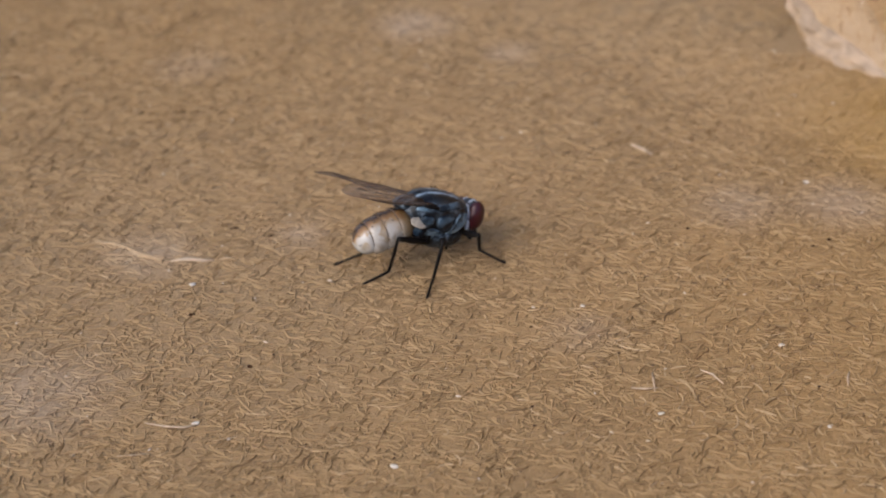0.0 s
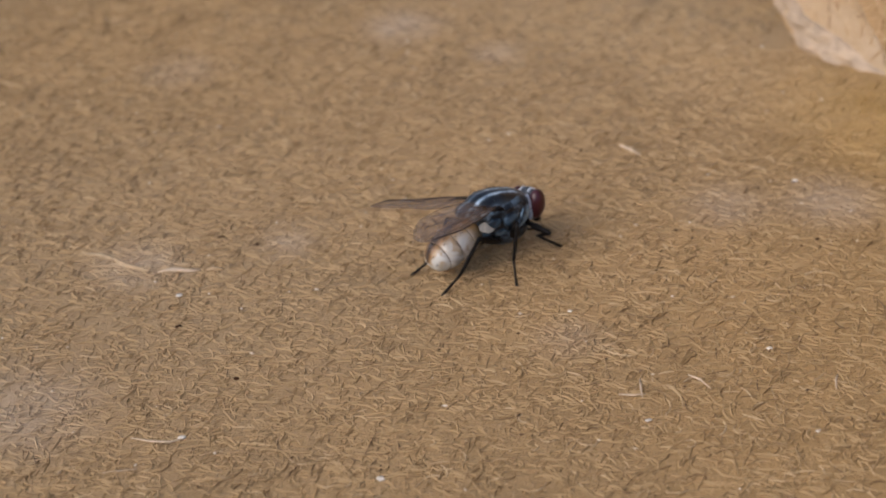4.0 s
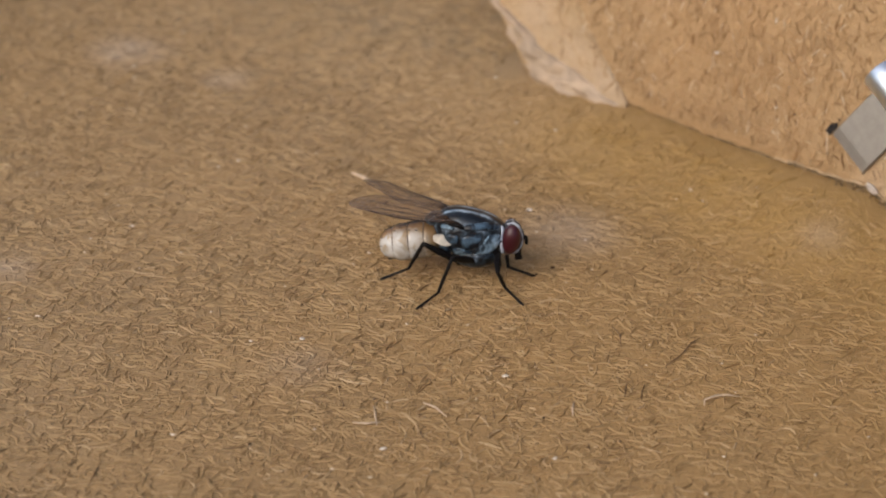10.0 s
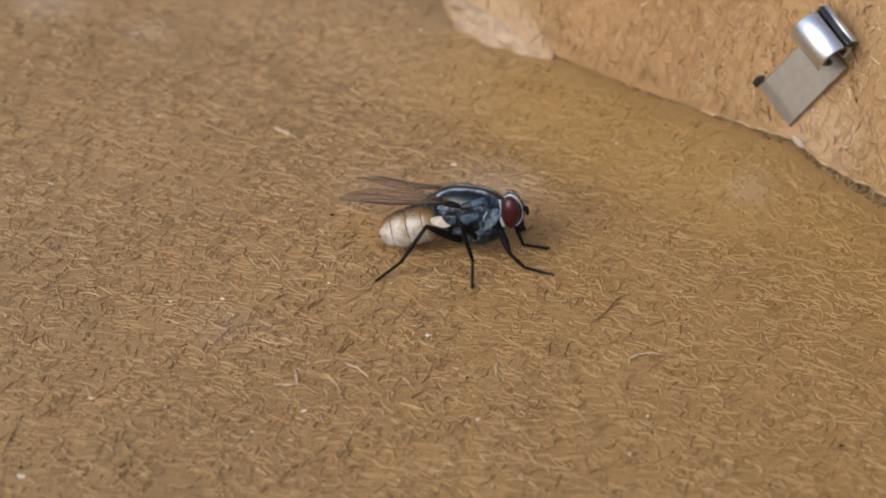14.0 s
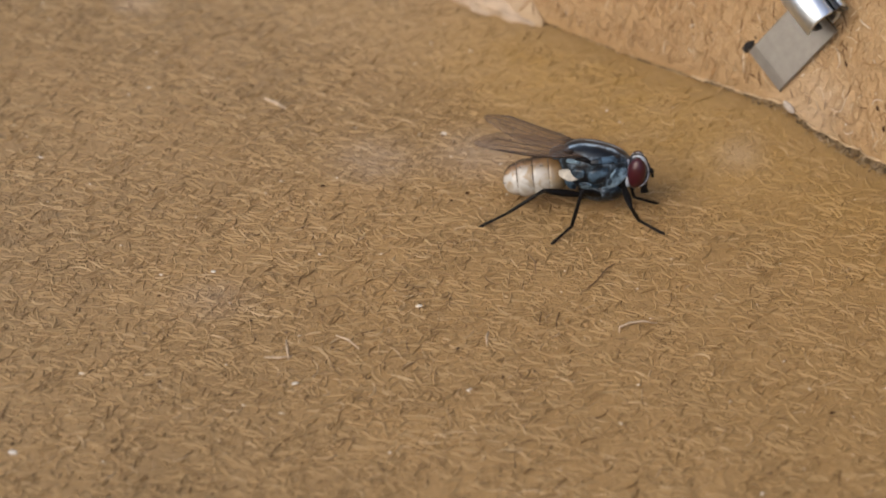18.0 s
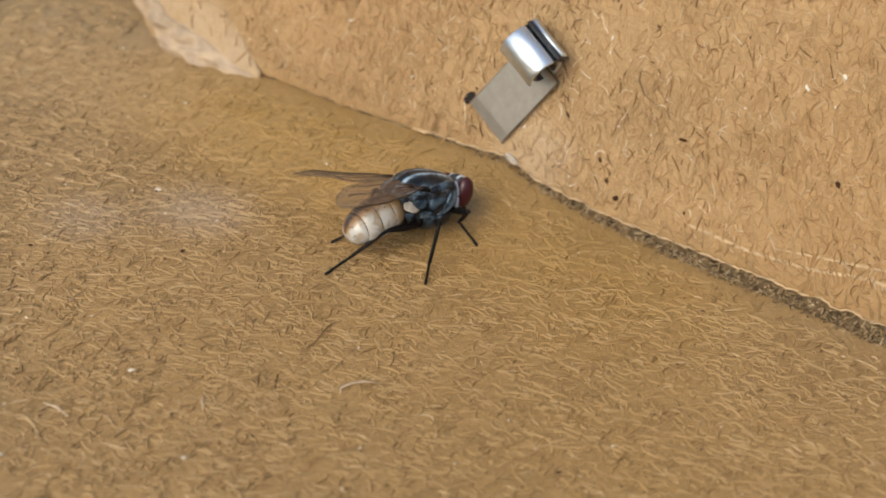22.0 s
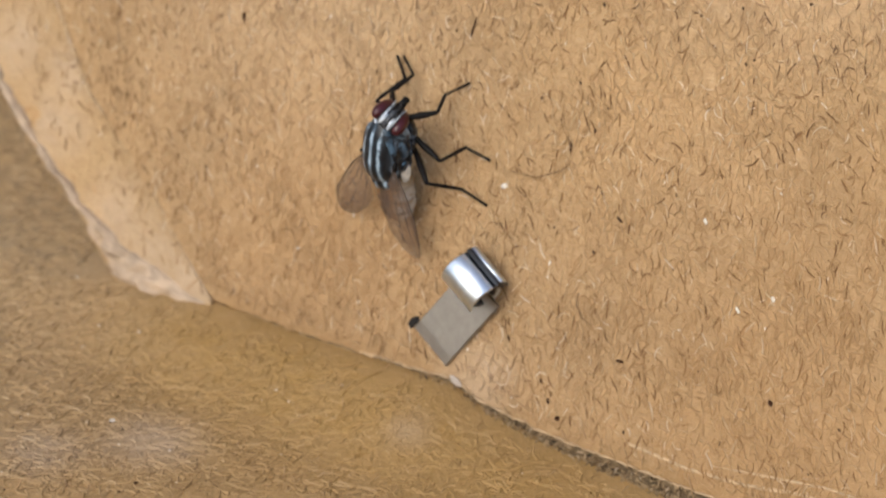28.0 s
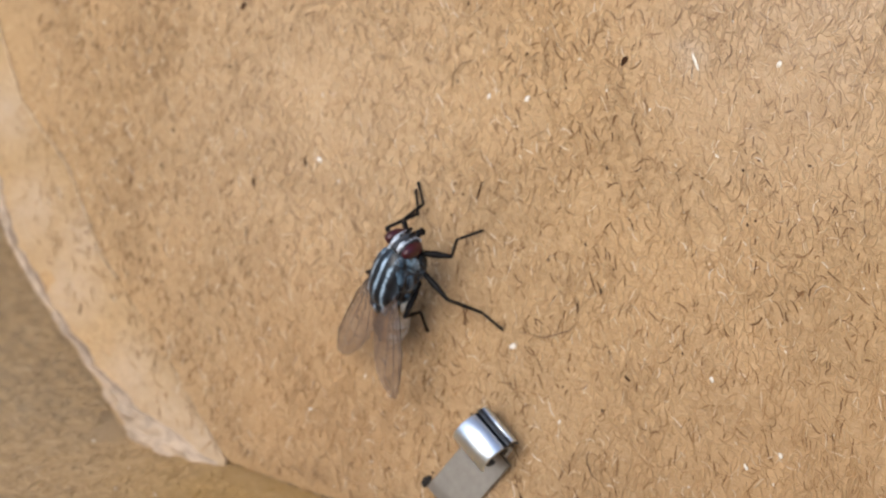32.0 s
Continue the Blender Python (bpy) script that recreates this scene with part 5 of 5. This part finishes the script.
    step("LH", [(0, -4.02, 1.99, 0.67), (0.5, -4.39, 1.82, 0.80), (1, -4.76, 1.65, 0.92), (1.5, -4.47, 1.64, 0.88), (2, -4.18, 1.62, 0.84), (2.5, -4.19, 1.54, 0.98), (3, -4.21, 1.46, 1.11), (3.5, -4.22, 1.38, 1.25), (4, -4.23, 1.29, 1.39), (4.5, -4.24, 1.21, 1.52), (5, -4.24, 1.21, 1.29), (5.5, -4.57, 1.02, 1.56), (6, -4.89, 0.82, 1.84), (6.5, -4.57, 1.02, 1.73), (7, -4.24, 1.21, 1.62), (7.5, -3.99, 1.40, 1.60), (8, -3.74, 1.59, 1.57), (8.5, -3.80, 1.58, 1.50), (9, -3.87, 1.58, 1.43), (9.5, -3.80, 1.58, 1.50), (10, -3.74, 1.59, 1.58), (10.5, -3.74, 1.59, 1.46), (11, -3.74, 1.59, 1.34), (11.5, -3.74, 1.59, 1.70), (12, -3.74, 1.59, 2.07), (12.5, -3.74, 1.59, 2.33), (13, -3.74, 1.59, 2.60), (13.5, -3.74, 1.59, 2.43), (14, -3.74, 1.59, 2.27), (14.5, -3.71, 1.65, 2.16), (15, -3.69, 1.70, 2.06), (15.5, -3.67, 1.76, 1.96), (16, -3.64, 1.82, 1.86), (16.5, -3.62, 1.87, 1.75), (17, -3.60, 1.93, 1.65), (17.5, -3.60, 1.93, 1.68), (18, -3.60, 1.93, 1.71), (18.5, -3.60, 1.93, 2.06), (19, -3.60, 1.93, 2.40), (19.5, -3.60, 1.93, 2.35), (20, -3.60, 1.93, 2.30), (20.5, -3.60, 1.93, 1.65), (21, -3.60, 2.26, 1.56), (21.5, -3.60, 2.09, 1.43), (22, -3.60, 1.93, 1.31), (22.5, -3.82, 1.46, 1.14), (23, -4.03, 0.99, 0.97), (23.5, -4.25, 0.69, 0.91), (24, -4.47, 0.39, 0.85), (24.5, -4.18, 0.79, 0.87), (25, -3.89, 1.20, 0.88), (25.5, -3.60, 1.60, 0.90), (26.5, -2.20, 2.80, 1.70), (27, -2.20, 2.80, 1.79), (28, -2.20, 2.80, 1.98), (29, -2.20, 2.80, 1.93), (30, -2.20, 2.80, 1.75), (31, -2.20, 2.80, 1.70), (32, -2.20, 2.80, 1.69)])
    step("RF", [(0, 3.30, -1.74, 0.99), (0.5, 3.24, -1.73, 0.87), (1, 3.18, -1.72, 0.75), (1.5, 3.10, -1.80, 0.76), (2, 3.03, -1.87, 0.77), (2.5, 3.01, -1.60, 0.74), (3, 3.00, -1.33, 0.71), (3.5, 2.98, -1.06, 0.67), (4, 2.97, -0.79, 0.64), (4.5, 2.95, -0.52, 0.61), (5, 2.90, -0.20, 0.82), (5.5, 2.73, -0.73, 0.54), (6, 2.56, -1.26, 0.26), (6.5, 2.26, -1.33, 0.34), (7, 1.97, -1.40, 0.41), (7.5, 2.68, -1.32, 0.40), (8, 3.40, -1.24, 0.39), (8.5, 3.29, -1.30, 0.44), (9, 3.19, -1.36, 0.48), (9.5, 3.00, -1.57, 0.39), (10, 2.81, -1.79, 0.30), (10.5, 2.63, -2.12, 0.29), (11, 2.44, -2.44, 0.29), (11.5, 2.62, -1.54, 0.26), (12, 2.81, -0.63, 0.24), (12.5, 2.25, -0.59, 0.22), (13, 1.68, -0.56, 0.19), (13.5, 2.68, -0.59, 0.04), (14, 3.68, -0.61, -0.11), (14.5, 3.62, -0.84, -0.06), (15, 3.55, -1.07, -0.00), (15.5, 3.49, -1.30, 0.05), (16, 3.43, -1.53, 0.10), (16.5, 3.36, -1.76, 0.16), (17, 3.30, -1.99, 0.21), (17.5, 3.34, -1.63, 0.27), (18, 3.39, -1.28, 0.33), (18.5, 3.28, -1.20, 0.07), (19, 3.16, -1.12, -0.19), (19.5, 3.16, -0.66, -0.07), (20, 3.17, -0.20, 0.05), (20.5, 4.26, -1.65, 0.26), (21, 3.07, -1.41, 0.64), (21.5, 2.63, -1.43, 0.69), (22, 2.20, -1.46, 0.75), (22.5, 2.36, -1.84, 0.71), (23, 2.51, -2.22, 0.66), (23.5, 2.94, -2.33, 0.70), (24, 3.36, -2.44, 0.73), (24.5, 3.24, -2.03, 0.79), (25, 3.12, -1.61, 0.84), (25.5, 3.00, -1.20, 0.90), (26.5, 0.97, -1.33, -0.49), (27, 2.96, -0.73, -0.73), (28, 1.80, -0.97, -1.52), (29, 1.85, -0.84, -1.32), (30, 1.48, -0.92, -0.94), (31, 2.17, -0.92, -1.12), (32, 2.14, -1.00, -1.14)])
    step("RM", [(0, -1.32, -2.84, 0.04), (0.5, -1.18, -2.72, 0.15), (1, -1.05, -2.60, 0.26), (1.5, -1.20, -2.66, 0.22), (2, -1.36, -2.71, 0.18), (2.5, -1.22, -2.65, 0.25), (3, -1.08, -2.59, 0.32), (3.5, -0.95, -2.53, 0.39), (4, -0.81, -2.47, 0.46), (4.5, -0.67, -2.40, 0.53), (5, -0.74, -2.81, 0.40), (5.5, -1.26, -2.85, 0.43), (6, -1.77, -2.89, 0.46), (6.5, -1.93, -2.98, 0.41), (7, -2.08, -3.06, 0.36), (7.5, -1.32, -3.13, 0.26), (8, -0.57, -3.20, 0.17), (8.5, -0.96, -3.01, 0.21), (9, -1.36, -2.82, 0.26), (9.5, -1.69, -2.77, 0.33), (10, -2.03, -2.71, 0.39), (10.5, -1.01, -2.88, 0.27), (11, 0.01, -3.05, 0.16), (11.5, -0.11, -2.97, 0.29), (12, -0.23, -2.89, 0.43), (12.5, -0.55, -2.71, 0.44), (13, -0.87, -2.53, 0.45), (13.5, -0.34, -2.45, 0.38), (14, 0.20, -2.36, 0.30), (14.5, -0.10, -2.49, 0.30), (15, -0.39, -2.61, 0.29), (15.5, -0.69, -2.73, 0.28), (16, -0.99, -2.85, 0.28), (16.5, -1.29, -2.97, 0.27), (17, -1.59, -3.09, 0.26), (17.5, -1.66, -2.84, 0.35), (18, -1.73, -2.59, 0.43), (18.5, -1.53, -2.83, 0.54), (19, -1.33, -3.06, 0.65), (19.5, -0.61, -3.14, 0.52), (20, 0.12, -3.21, 0.39), (20.5, -1.89, -1.91, 0.64), (21, -0.98, -2.53, 0.41), (21.5, -1.31, -2.76, 0.31), (22, -1.64, -3.00, 0.21), (22.5, -2.02, -2.98, 0.16), (23, -2.40, -2.96, 0.12), (23.5, -1.43, -3.22, 0.09), (24, -0.46, -3.49, 0.06), (24.5, -0.51, -2.99, 0.34), (25, -0.55, -2.50, 0.62), (25.5, -0.60, -2.00, 0.90), (26.5, -0.51, -1.12, 0.19), (27, -0.82, -4.03, -0.34), (28, -1.12, -3.25, -0.25), (29, -1.22, -3.30, -0.15), (30, -1.26, -4.28, -0.26), (31, -1.35, -4.35, -0.25), (32, -1.36, -4.47, -0.24)])
    step("RH", [(0, -3.52, -0.30, 0.25), (0.5, -3.46, -0.80, 0.32), (1, -3.40, -1.29, 0.38), (1.5, -3.53, -1.29, 0.32), (2, -3.65, -1.30, 0.26), (2.5, -3.76, -1.24, 0.43), (3, -3.86, -1.18, 0.59), (3.5, -3.96, -1.12, 0.75), (4, -4.06, -1.07, 0.92), (4.5, -4.17, -1.01, 1.08), (5, -4.43, -0.72, 0.91), (5.5, -4.21, -0.51, 1.17), (6, -3.98, -0.30, 1.43), (6.5, -4.48, -0.30, 1.37), (7, -4.97, -0.30, 1.31), (7.5, -4.62, -1.34, 0.96), (8, -4.27, -2.38, 0.62), (8.5, -4.58, -1.73, 0.71), (9, -4.90, -1.08, 0.80), (9.5, -4.40, -0.69, 0.96), (10, -3.91, -0.30, 1.12), (10.5, -3.85, -1.11, 0.79), (11, -3.80, -1.93, 0.47), (11.5, -3.58, -2.59, 0.74), (12, -3.37, -3.25, 1.01), (12.5, -3.68, -2.26, 1.45), (13, -3.99, -1.26, 1.89), (13.5, -4.01, -1.91, 1.59), (14, -4.03, -2.56, 1.29), (14.5, -4.11, -2.36, 1.22), (15, -4.18, -2.17, 1.15), (15.5, -4.25, -1.98, 1.09), (16, -4.33, -1.79, 1.02), (16.5, -4.40, -1.60, 0.95), (17, -4.48, -1.41, 0.88), (17.5, -4.77, -1.46, 0.93), (18, -5.05, -1.52, 0.97), (18.5, -4.49, -2.36, 1.17), (19, -3.93, -3.21, 1.36), (19.5, -3.60, -3.19, 1.35), (20, -3.26, -3.16, 1.35), (20.5, -3.77, -1.01, 0.99), (21, -5.15, -0.30, 1.06), (21.5, -5.18, -0.30, 0.92), (22, -5.20, -0.30, 0.78), (22.5, -4.40, -0.30, 0.73), (23, -3.60, -0.30, 0.68), (23.5, -3.96, -1.08, 0.50), (24, -4.33, -1.85, 0.33), (24.5, -4.19, -1.67, 0.52), (25, -4.04, -1.48, 0.71), (25.5, -3.90, -1.30, 0.90), (26.5, -1.32, -4.04, -0.04), (27, -1.40, -3.57, -0.07), (28, -2.96, -3.81, 0.79), (29, -2.83, -3.78, 0.66), (30, -3.97, -1.14, 1.82), (31, -4.10, -1.06, 1.73), (32, -3.28, -1.02, 1.39)])


motions()
